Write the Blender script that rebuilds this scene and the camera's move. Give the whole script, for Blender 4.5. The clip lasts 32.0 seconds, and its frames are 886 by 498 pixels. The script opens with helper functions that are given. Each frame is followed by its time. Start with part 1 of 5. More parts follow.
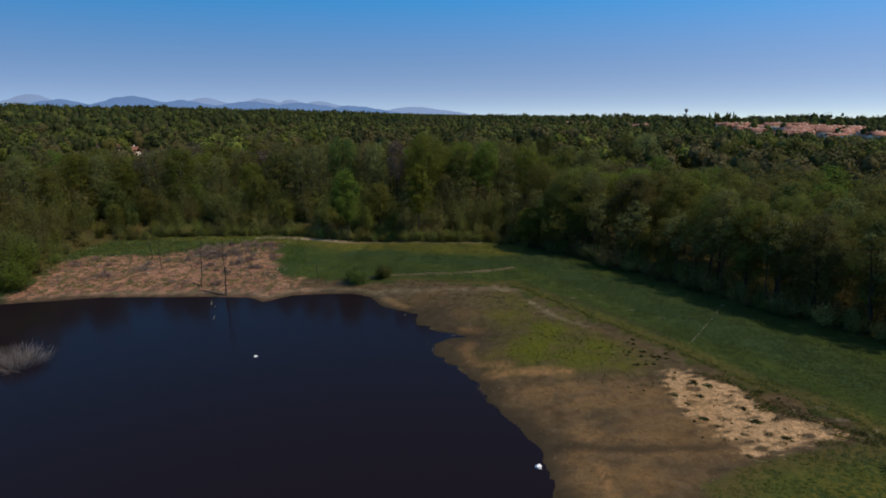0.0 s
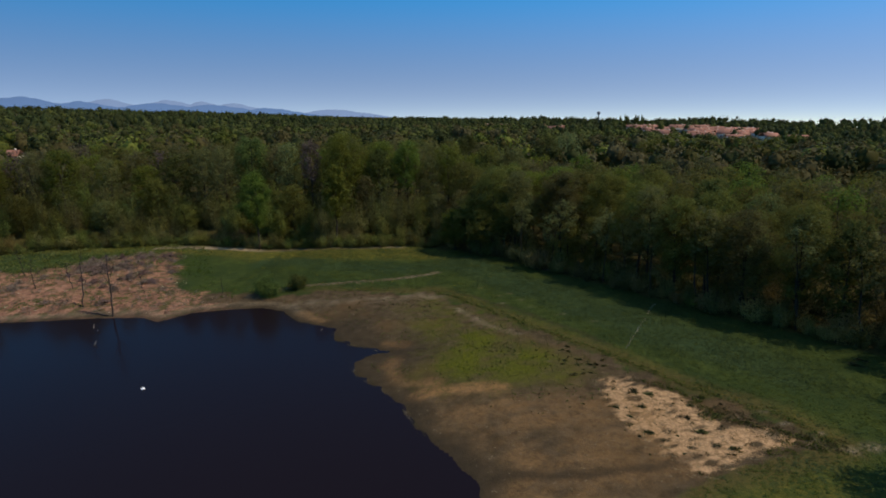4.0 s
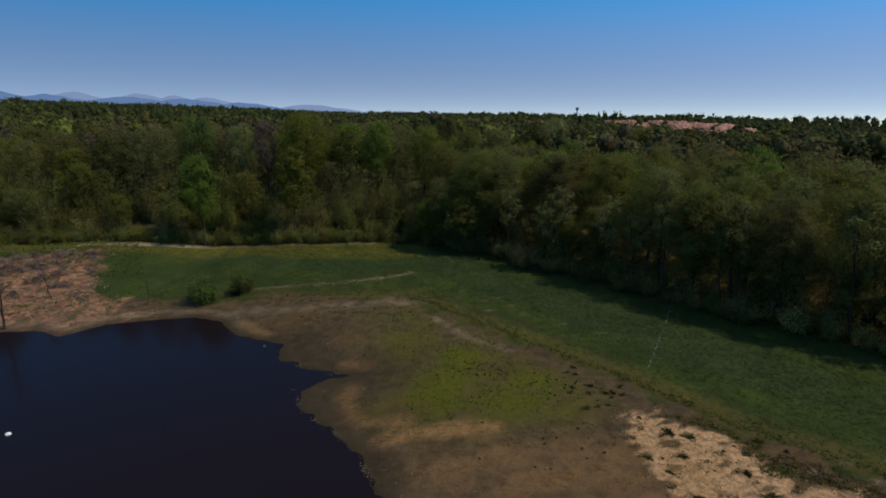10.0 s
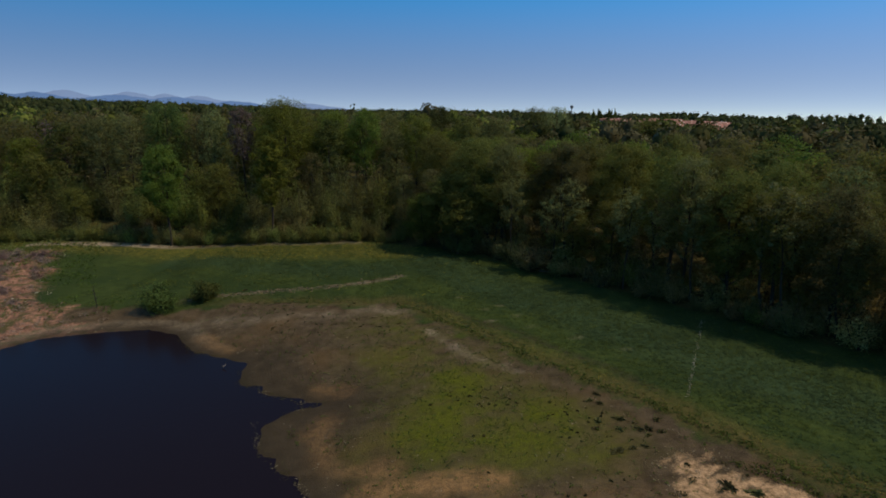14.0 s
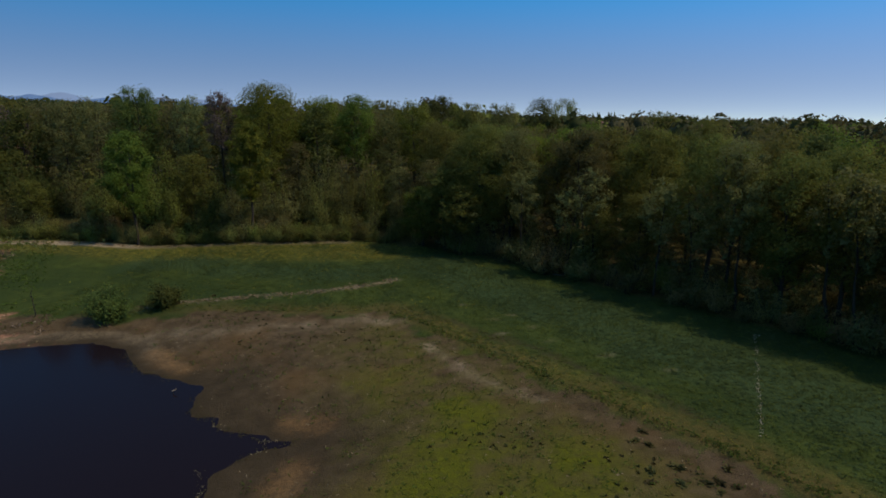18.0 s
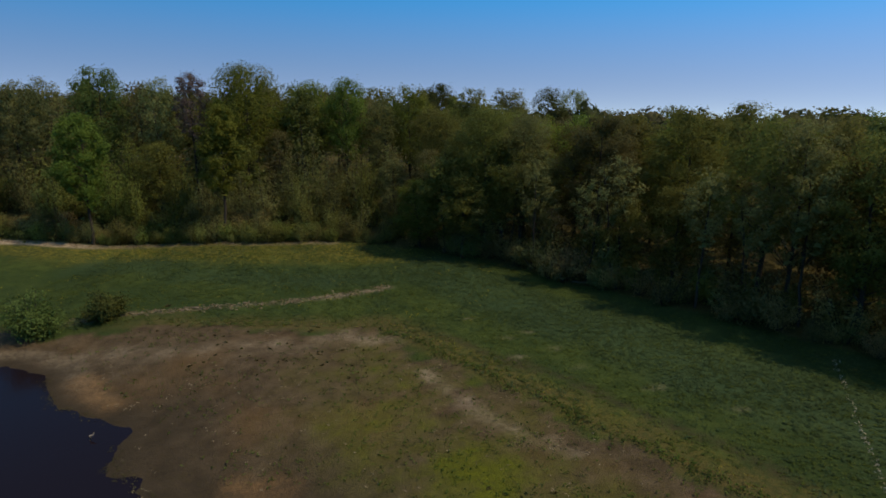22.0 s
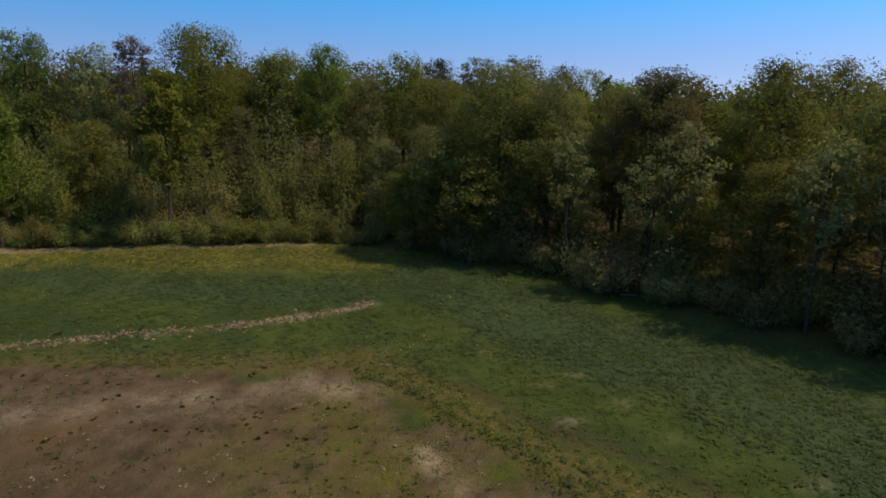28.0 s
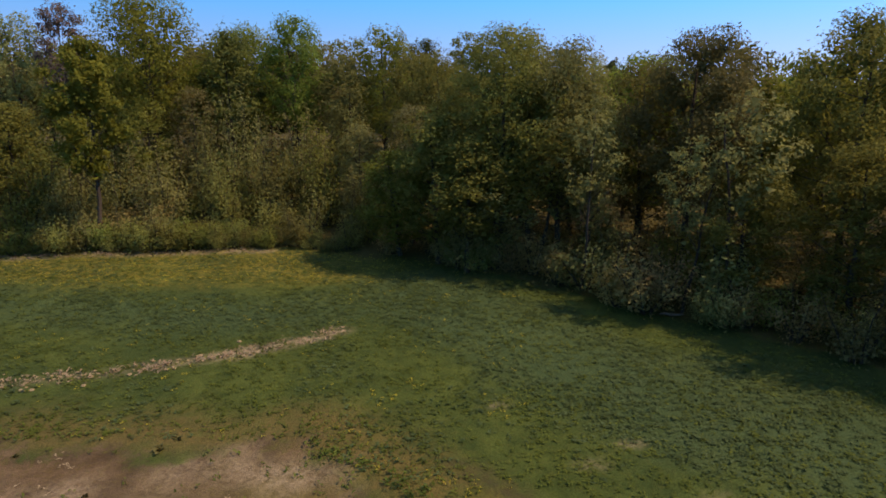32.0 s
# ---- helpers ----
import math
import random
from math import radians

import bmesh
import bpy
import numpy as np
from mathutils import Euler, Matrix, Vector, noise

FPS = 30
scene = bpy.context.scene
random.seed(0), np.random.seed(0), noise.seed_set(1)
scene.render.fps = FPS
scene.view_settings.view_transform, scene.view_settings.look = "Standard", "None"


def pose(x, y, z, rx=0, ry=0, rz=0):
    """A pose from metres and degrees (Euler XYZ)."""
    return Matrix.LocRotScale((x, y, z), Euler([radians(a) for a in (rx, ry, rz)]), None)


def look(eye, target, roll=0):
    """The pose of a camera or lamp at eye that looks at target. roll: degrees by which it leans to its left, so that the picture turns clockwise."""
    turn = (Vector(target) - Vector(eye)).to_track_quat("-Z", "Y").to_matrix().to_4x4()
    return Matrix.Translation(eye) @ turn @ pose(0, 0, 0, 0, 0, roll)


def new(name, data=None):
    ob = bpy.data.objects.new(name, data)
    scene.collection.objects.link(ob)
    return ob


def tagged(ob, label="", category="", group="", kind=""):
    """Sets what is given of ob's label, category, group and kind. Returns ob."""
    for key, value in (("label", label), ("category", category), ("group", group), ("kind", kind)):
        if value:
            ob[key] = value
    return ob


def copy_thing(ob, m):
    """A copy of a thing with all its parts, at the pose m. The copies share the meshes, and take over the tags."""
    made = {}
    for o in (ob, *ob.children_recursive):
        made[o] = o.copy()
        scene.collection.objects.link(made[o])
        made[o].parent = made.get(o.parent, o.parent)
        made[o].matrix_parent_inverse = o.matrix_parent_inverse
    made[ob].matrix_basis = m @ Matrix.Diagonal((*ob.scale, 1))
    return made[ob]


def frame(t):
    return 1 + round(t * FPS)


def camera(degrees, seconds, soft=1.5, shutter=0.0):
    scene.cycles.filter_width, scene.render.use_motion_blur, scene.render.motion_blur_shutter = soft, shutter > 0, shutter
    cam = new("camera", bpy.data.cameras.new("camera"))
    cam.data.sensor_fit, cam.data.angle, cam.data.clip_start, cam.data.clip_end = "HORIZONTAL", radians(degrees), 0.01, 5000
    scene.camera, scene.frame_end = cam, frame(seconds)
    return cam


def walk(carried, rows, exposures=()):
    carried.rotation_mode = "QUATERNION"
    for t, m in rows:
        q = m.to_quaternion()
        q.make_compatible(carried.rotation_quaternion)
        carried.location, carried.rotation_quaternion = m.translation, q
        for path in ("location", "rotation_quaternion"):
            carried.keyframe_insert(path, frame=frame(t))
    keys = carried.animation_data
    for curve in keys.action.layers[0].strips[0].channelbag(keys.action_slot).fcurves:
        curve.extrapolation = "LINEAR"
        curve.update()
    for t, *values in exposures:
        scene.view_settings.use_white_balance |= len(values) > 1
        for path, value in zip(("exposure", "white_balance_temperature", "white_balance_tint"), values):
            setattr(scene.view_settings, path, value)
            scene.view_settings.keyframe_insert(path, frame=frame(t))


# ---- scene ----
cam = camera(75.6, 32.0, soft=1.75)
PATH = [
    (0, (17.194, 4.173, 27.897), (16.556, 6.008, 27.425), -1.1),
    (0.1, (17.138, 4.185, 27.911), (16.553, 6.036, 27.438), -1.1),
    (0.2, (17.082, 4.196, 27.925), (16.536, 6.059, 27.451), -1.1),
    (0.3, (17.025, 4.208, 27.939), (16.508, 6.079, 27.465), -1.1),
    (0.4, (16.969, 4.219, 27.953), (16.472, 6.097, 27.478), -1.1),
    (0.5, (16.913, 4.231, 27.967), (16.431, 6.113, 27.492), -1.1),
    (0.7, (16.847, 4.365, 27.976), (16.386, 6.252, 27.499), -1.2),
    (1, (16.747, 4.567, 27.99), (16.301, 6.457, 27.512), -1.2),
    (1.5, (16.598, 5.156, 27.991), (16.165, 7.048, 27.51), -1.2),
    (2, (16.441, 5.98, 27.881), (16.02, 7.876, 27.401), -1.1),
    (3, (16.13, 7.936, 27.495), (15.726, 9.836, 27.019), -1.1),
    (3.5, (15.942, 9.203, 27.079), (15.548, 11.108, 26.612), -1.0),
    (5.5, (15.208, 13.892, 25.799), (14.851, 15.803, 25.329), -0.8),
    (6, (15.003, 14.964, 25.538), (14.656, 16.876, 25.066), -0.7),
    (7, (14.664, 17.345, 24.927), (14.328, 19.259, 24.453), -0.7),
    (8, (14.28, 19.667, 24.339), (13.957, 21.582, 23.863), -0.6),
    (9, (13.858, 21.978, 23.646), (13.543, 23.895, 23.171), -0.5),
    (10, (13.478, 24.201, 23.215), (13.17, 26.118, 22.736), -0.5),
    (11, (13.054, 26.505, 22.688), (12.751, 28.423, 22.209), -0.5),
    (12, (12.629, 28.762, 22.203), (12.334, 30.681, 21.72), -0.4),
    (13, (12.254, 31.052, 21.709), (11.967, 32.971, 21.225), -0.4),
    (14, (11.944, 33.36, 21.064), (11.658, 35.279, 20.582), -0.4),
    (14.5, (11.801, 34.535, 20.732), (11.513, 36.455, 20.251), -0.5),
    (16.5, (10.877, 38.955, 19.165), (10.595, 40.879, 18.699), -0.2),
    (17, (10.686, 40.05, 18.928), (10.403, 41.974, 18.458), -0.3),
    (18, (10.282, 42.225, 18.331), (10.003, 44.149, 17.863), -0.2),
    (19, (9.931, 44.531, 17.748), (9.653, 46.456, 17.282), -0.2),
    (20, (9.561, 46.749, 17.132), (9.283, 48.675, 16.669), -0.1),
    (21, (9.07, 48.977, 16.63), (8.797, 50.903, 16.166), 0.1),
    (22, (8.514, 51.294, 16.08), (8.25, 53.223, 15.62), 0.2),
    (23, (8.142, 53.636, 15.449), (7.88, 55.566, 14.994), 0.3),
    (24, (7.732, 55.896, 15.235), (7.476, 57.824, 14.769), 0.2),
    (25, (7.454, 58.141, 14.686), (7.201, 60.071, 14.226), 0.1),
    (25.5, (7.191, 59.31, 14.459), (6.943, 61.24, 13.996), 0.1),
    (27.5, (6.364, 63.679, 13.2), (6.116, 65.61, 12.745), 0.1),
    (28, (6.223, 64.784, 12.833), (5.969, 66.716, 12.382), 0.0),
    (29, (5.826, 67.104, 12.219), (5.578, 69.037, 11.769), 0.0),
    (30, (5.452, 69.351, 11.98), (5.217, 71.284, 11.521), 0.1),
    (31, (5.055, 71.648, 11.638), (4.833, 73.583, 11.181), -0.1),
    (32, (4.723, 73.651, 11.277), (4.519, 75.589, 10.824), -0.1),
]
walk(cam, [(t, look(eye, target, roll)) for t, eye, target, roll in PATH],
     exposures=[(0, -0.18, 7300, 17), (9, -0.38, 7300, 17), (17, -0.4, 7300, 17), (20, -0.28, 7400, 17), (25, 0.0, 7800, 20), (28, 0.28, 8100, 24), (32, 0.7, 8800, 33)])

# ---- world, sun ----
SUN_AZ, SUN_EL = radians(92), radians(53)  # clockwise from +y; height
world = bpy.data.worlds.new("world")
scene.world = world
world.use_nodes = True
wn = world.node_tree
sky = wn.nodes.new("ShaderNodeTexSky")
sky.sky_type, sky.sun_disc = "NISHITA", False
sky.sun_elevation, sky.sun_rotation = SUN_EL, SUN_AZ
sky.air_density, sky.dust_density, sky.ozone_density = 1.0, 0.0, 2.0
# the clear upper sky comes down close to the horizon, as in dry air
way = wn.nodes.new("ShaderNodeTexCoord").outputs["Generated"]
steep = wn.nodes.new("ShaderNodeMapping")
steep.inputs["Scale"].default_value, steep.inputs["Location"].default_value = (1, 1, 4.4), (0, 0, 0.17)
wn.links.new(way, steep.inputs["Vector"])
unit = wn.nodes.new("ShaderNodeVectorMath")
unit.operation = "NORMALIZE"
wn.links.new(steep.outputs[0], unit.inputs[0])
wn.links.new(unit.outputs[0], sky.inputs["Vector"])
rich = wn.nodes.new("ShaderNodeHueSaturation")
rise = wn.nodes.new("ShaderNodeSeparateXYZ")
wn.links.new(way, rise.inputs[0])
for socket, low_down, mid_way, overhead in (("Hue", 0.5, 0.489, 0.493), ("Saturation", 0.98, 1.42, 1.02), ("Value", 0.74, 1.42, 1.4)):
    below, above = (wn.nodes.new("ShaderNodeMapRange") for _ in range(2))
    for span, ends in ((below, (-0.02, 0.22, low_down, mid_way)), (above, (0.35, 0.85, 0.0, overhead - mid_way))):
        span.interpolation_type = "SMOOTHSTEP"
        for key, value in zip(("From Min", "From Max", "To Min", "To Max"), ends):
            span.inputs[key].default_value = value
        wn.links.new(rise.outputs["Z"], span.inputs["Value"])
    both = wn.nodes.new("ShaderNodeMath")
    wn.links.new(below.outputs["Result"], both.inputs[0])
    wn.links.new(above.outputs["Result"], both.inputs[1])
    wn.links.new(both.outputs[0], rich.inputs[socket])
wn.links.new(sky.outputs["Color"], rich.inputs["Color"])
wn.links.new(rich.outputs["Color"], wn.nodes["Background"].inputs["Color"])
wn.nodes["Background"].inputs["Strength"].default_value = 0.21
sun = new("sun", bpy.data.lights.new("sun", "SUN"))
sun.data.energy, sun.data.angle, sun.data.color = 4.1, radians(0.55), (1.0, 0.91, 0.74)
sun.matrix_world = look((math.sin(SUN_AZ) * math.cos(SUN_EL) * 80, math.cos(SUN_AZ) * math.cos(SUN_EL) * 80, math.sin(SUN_EL) * 80), (0, 0, 0))


# ---- materials ----
def material(name, rough=0.8, spec=0.3):
    mat = bpy.data.materials.new(name)
    mat.use_nodes = True
    nt = mat.node_tree
    b = nt.nodes["Principled BSDF"]
    b.inputs["Roughness"].default_value = rough
    b.inputs["Specular IOR Level"].default_value = spec
    return mat, nt, b


def noise_node(nt, scale, detail=4.0, rough=0.6, vector=None, distort=0.0):
    n = nt.nodes.new("ShaderNodeTexNoise")
    n.inputs["Scale"].default_value, n.inputs["Detail"].default_value = scale, detail
    n.inputs["Roughness"].default_value, n.inputs["Distortion"].default_value = rough, distort
    if vector is not None:
        nt.links.new(vector, n.inputs["Vector"])
    return n.outputs["Fac"]


def ramp(nt, fac, *stops):
    r = nt.nodes.new("ShaderNodeValToRGB")
    while len(r.color_ramp.elements) < len(stops):
        r.color_ramp.elements.new(0.5)
    for e, (at, c) in zip(r.color_ramp.elements, stops):
        e.position, e.color = at, (*c, 1) if len(c) == 3 else c
    nt.links.new(fac, r.inputs["Fac"])
    return r.outputs["Color"]


def mix(nt, fac, a, b, mode="MIX"):
    m = nt.nodes.new("ShaderNodeMix")
    m.data_type, m.blend_type = "RGBA", mode
    for socket, value in ((m.inputs[0], fac), (m.inputs[6], a), (m.inputs[7], b)):
        if isinstance(value, (int, float)):
            socket.default_value = value
        elif isinstance(value, tuple):
            socket.default_value = (*value, 1)
        else:
            nt.links.new(value, socket)
    return m.outputs[2]


def calc(nt, op, a, b=0.0, c=0.0, clamp=False):
    m = nt.nodes.new("ShaderNodeMath")
    m.operation, m.use_clamp = op, clamp
    for socket, value in zip(m.inputs, (a, b, c)):
        if isinstance(value, (int, float)):
            socket.default_value = value
        else:
            nt.links.new(value, socket)
    return m.outputs[0]


def bump(nt, b, height, strength=0.5, distance=0.1):
    n = nt.nodes.new("ShaderNodeBump")
    n.inputs["Strength"].default_value, n.inputs["Distance"].default_value = strength, distance
    nt.links.new(height, n.inputs["Height"])
    nt.links.new(n.outputs["Normal"], b.inputs["Normal"])


def position(nt):
    return nt.nodes.new("ShaderNodeNewGeometry").outputs["Position"]


def leaf_material(name, dark, light, glow=0.35, spread=0.25, patch=0.45):
    """Foliage: each leaf and each spray of leaves between two greens, each plant shifted a little, light passing through."""
    mat, nt, b = material(name, 0.7, 0.06)
    geo = nt.nodes.new("ShaderNodeNewGeometry")
    info = nt.nodes.new("ShaderNodeObjectInfo")
    own = calc(nt, "MULTIPLY_ADD", geo.outputs["Random Per Island"], 0.22, 0.19)
    spray = ramp(nt, noise_node(nt, patch, 3, 0.6, geo.outputs["Position"]), (0.36, (0, 0, 0)), (0.64, (0.42, 0.42, 0.42)))
    col = mix(nt, calc(nt, "ADD", own, spray, clamp=True), dark, light)
    hue = nt.nodes.new("ShaderNodeHueSaturation")
    nt.links.new(col, hue.inputs["Color"])
    nt.links.new(calc(nt, "MULTIPLY_ADD", info.outputs["Random"], 0.06, 0.47), hue.inputs["Hue"])
    nt.links.new(calc(nt, "MULTIPLY_ADD", info.outputs["Random"], 2 * spread, 1 - spread), hue.inputs["Value"])
    nt.links.new(hue.outputs["Color"], b.inputs["Base Color"])
    tr = nt.nodes.new("ShaderNodeBsdfTranslucent")
    nt.links.new(hue.outputs["Color"], tr.inputs["Color"])
    mx = nt.nodes.new("ShaderNodeMixShader")
    mx.inputs[0].default_value = glow
    nt.links.new(b.outputs[0], mx.inputs[1])
    nt.links.new(tr.outputs[0], mx.inputs[2])
    nt.links.new(mx.outputs[0], nt.nodes["Material Output"].inputs["Surface"])
    return mat


def plain(name, dark, light, scale=3.0, rough=0.85, rel=0.4, dist=0.05):
    """A surface that wanders between two colours at two scales, with relief."""
    mat, nt, b = material(name, rough)
    p = position(nt)
    n = calc(nt, "MULTIPLY_ADD", noise_node(nt, scale * 8, 3, vector=p), 0.5, calc(nt, "MULTIPLY", noise_node(nt, scale, 4, vector=p), 0.5))
    nt.links.new(ramp(nt, n, (0.35, dark), (0.65, light)), b.inputs["Base Color"])
    bump(nt, b, n, rel, dist)
    return mat


LEAF = {
    "fresh": leaf_material("leaf_fresh_green", (0.052, 0.074, 0.012), (0.152, 0.184, 0.032), 0.55),
    "yellow": leaf_material("leaf_yellow_green", (0.071, 0.089, 0.014), (0.176, 0.202, 0.032), 0.55),
    "mid": leaf_material("leaf_mid_green", (0.068, 0.075, 0.016), (0.181, 0.178, 0.041), 0.56),
    "dark": leaf_material("leaf_dark_green", (0.040, 0.056, 0.016), (0.121, 0.141, 0.034), 0.5),
    "bronze": leaf_material("leaf_bronze", (0.070, 0.078, 0.024), (0.172, 0.173, 0.057), 0.56),
    "olive": leaf_material("leaf_olive_grey", (0.091, 0.096, 0.032), (0.224, 0.222, 0.078), 0.56),
    # hedge and shrub colours are raised to brighten the wood's shaded foot
    "hedge": leaf_material("leaf_hedge_olive", (0.143, 0.122, 0.042), (0.357, 0.293, 0.107), 0.58),
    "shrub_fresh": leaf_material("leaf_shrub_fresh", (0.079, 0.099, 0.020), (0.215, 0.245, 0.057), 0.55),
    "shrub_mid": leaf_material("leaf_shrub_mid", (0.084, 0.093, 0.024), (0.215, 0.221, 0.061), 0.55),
    "bush": leaf_material("leaf_bush_green", (0.036, 0.06, 0.013), (0.115, 0.15, 0.038), 0.35),
    "cream": leaf_material("leaf_cream_buds", (0.2, 0.18, 0.11), (0.4, 0.37, 0.26), 0.3),
    "purple": leaf_material("leaf_dull_purple", (0.06, 0.045, 0.036), (0.15, 0.11, 0.09)),
    "herb": leaf_material("herb_green", (0.028, 0.044, 0.007), (0.093, 0.116, 0.022), 0.4),
    "blue": leaf_material("herb_blue_green", (0.021, 0.041, 0.013), (0.068, 0.107, 0.043), 0.4),
    "flower": leaf_material("yellow_flowering_herb", (0.1, 0.09, 0.016), (0.26, 0.19, 0.03), 0.4),
    "dry": leaf_material("dry_grass", (0.12, 0.09, 0.052), (0.27, 0.21, 0.13), 0.15, 0.1),
    "tuft": leaf_material("dark_tuft", (0.035, 0.036, 0.014), (0.1, 0.092, 0.032)),
    "twig": leaf_material("dead_twigs", (0.090, 0.060, 0.046), (0.21, 0.15, 0.115), 0.0, 0.15),
}
FAR_LEAF = {
    "mid": leaf_material("far_leaf_mid", (0.042, 0.049, 0.011), (0.105, 0.112, 0.027), 0.25, patch=0.1),
    "dark": leaf_material("far_leaf_dark", (0.021, 0.032, 0.010), (0.062, 0.079, 0.024), 0.25, patch=0.1),
    "fresh": leaf_material("far_leaf_fresh", (0.043, 0.059, 0.010), (0.115, 0.137, 0.026), 0.25, patch=0.1),
    "bronze": leaf_material("far_leaf_bronze", (0.046, 0.042, 0.014), (0.105, 0.091, 0.032), 0.25, patch=0.1),
    "olive": leaf_material("far_leaf_olive", (0.050, 0.046, 0.018), (0.112, 0.099, 0.044), 0.25, patch=0.1),
    "yellow": leaf_material("far_leaf_yellow", (0.063, 0.068, 0.012), (0.154, 0.155, 0.029), 0.25, patch=0.1),
}
BARK = plain("bark", (0.015, 0.011, 0.007), (0.045, 0.034, 0.022), 4.0, 0.9, 0.8, 0.03)
DEAD_WOOD = plain("dead_wood", (0.012, 0.01, 0.009), (0.04, 0.033, 0.028), 6.0, 0.9, 0.6, 0.02)


# ---- geometry helpers ----
def mesh_of(name, verts, faces, mat=None, smooth=False):
    """A mesh from arrays: verts (n, 3), faces (m, 3 or 4)."""
    verts, faces = np.asarray(verts, np.float32), np.asarray(faces, np.int32)
    me = bpy.data.meshes.new(name)
    k = faces.shape[1]
    me.vertices.add(len(verts))
    me.vertices.foreach_set("co", verts.ravel())
    me.loops.add(faces.size)
    me.loops.foreach_set("vertex_index", faces.ravel())
    me.polygons.add(len(faces))
    me.polygons.foreach_set("loop_start", np.arange(0, faces.size, k, dtype=np.int32))
    me.polygons.foreach_set("loop_total", np.full(len(faces), k, np.int32))
    me.update(calc_edges=True)
    if smooth:
        me.polygons.foreach_set("use_smooth", np.ones(len(faces), bool))
    if mat is not None:
        me.materials.append(mat)
    return me


def leaves_at(rng, centres, size, up=0.35, squash=0.55, out=None, loose=0.55, three=False):
    """Folded diamond leaves about the centres: verts and faces. out: the way that each faces, more or less."""
    n = len(centres)
    if out is None:
        nrm = rng.normal(size=(n, 3)) + np.array([0, 0, up * 3])
    else:
        nrm = out / (np.linalg.norm(out, axis=1, keepdims=True) + 1e-9) + rng.normal(size=(n, 3)) * loose + np.array([0, 0, up])
    a = np.cross(nrm, rng.normal(size=(n, 3)))
    a /= np.linalg.norm(a, axis=1, keepdims=True) + 1e-9
    b = np.cross(nrm, a)
    b /= np.linalg.norm(b, axis=1, keepdims=True) + 1e-9
    nrm = np.cross(a, b)
    s = (size * rng.uniform(0.6, 1.4, n))[:, None]
    if three:  # one pointed blade in place of a folded leaf
        v = np.stack([centres - a * s * 0.55, centres + a * s * 0.55 + b * s * 0.12, centres + b * s * squash], 1)
        return v.reshape(-1, 3), np.arange(3 * n).reshape(n, 3)
    v = np.stack([centres - a * s * 0.5, centres + b * s * squash * 0.5 + nrm * s * 0.1, centres + a * s * 0.5, centres - b * s * squash * 0.5 + nrm * s * 0.1], 1)
    return v.reshape(-1, 3), np.arange(4 * n).reshape(n, 4)


def tube(points, radii, sides=6):
    """A tapered tube along points: verts and quads."""
    p = np.asarray(points, float)
    d = np.gradient(p, axis=0)
    d /= np.linalg.norm(d, axis=1, keepdims=True) + 1e-9
    ref = np.where(np.abs(d[:, 2:3]) > 0.9, np.array([[1.0, 0, 0]]), np.array([[0, 0, 1.0]]))
    u = np.cross(d, ref)
    u /= np.linalg.norm(u, axis=1, keepdims=True)
    w = np.cross(d, u)
    ang = np.arange(sides) * 2 * np.pi / sides
    ring = u[:, None] * np.cos(ang)[None, :, None] + w[:, None] * np.sin(ang)[None, :, None]
    v = (p[:, None] + ring * np.asarray(radii, float)[:, None, None]).reshape(-1, 3)
    f = []
    for i in range(len(p) - 1):
        for j in range(sides):
            f.append((i * sides + j, i * sides + (j + 1) % sides, (i + 1) * sides + (j + 1) % sides, (i + 1) * sides + j))
    return v, np.array(f)


def joined(pieces):
    vs, fs, at = [], [], 0
    for v, f in pieces:
        vs.append(v), fs.append(f + at)
        at += len(v)
    return np.concatenate(vs), np.concatenate(fs)


def part(name, me, parent, label=""):
    ob = new(name, me)
    ob.parent = parent
    return tagged(ob, label) if label else ob


def crook(rng, a, b, n, wobble):
    """A bent line from a to b."""
    t = np.linspace(0, 1, n)[:, None]
    p = np.asarray(a) * (1 - t) + np.asarray(b) * t
    w = rng.normal(size=(n, 3)) * wobble
    w[0] = w[-1] = 0
    return p + w


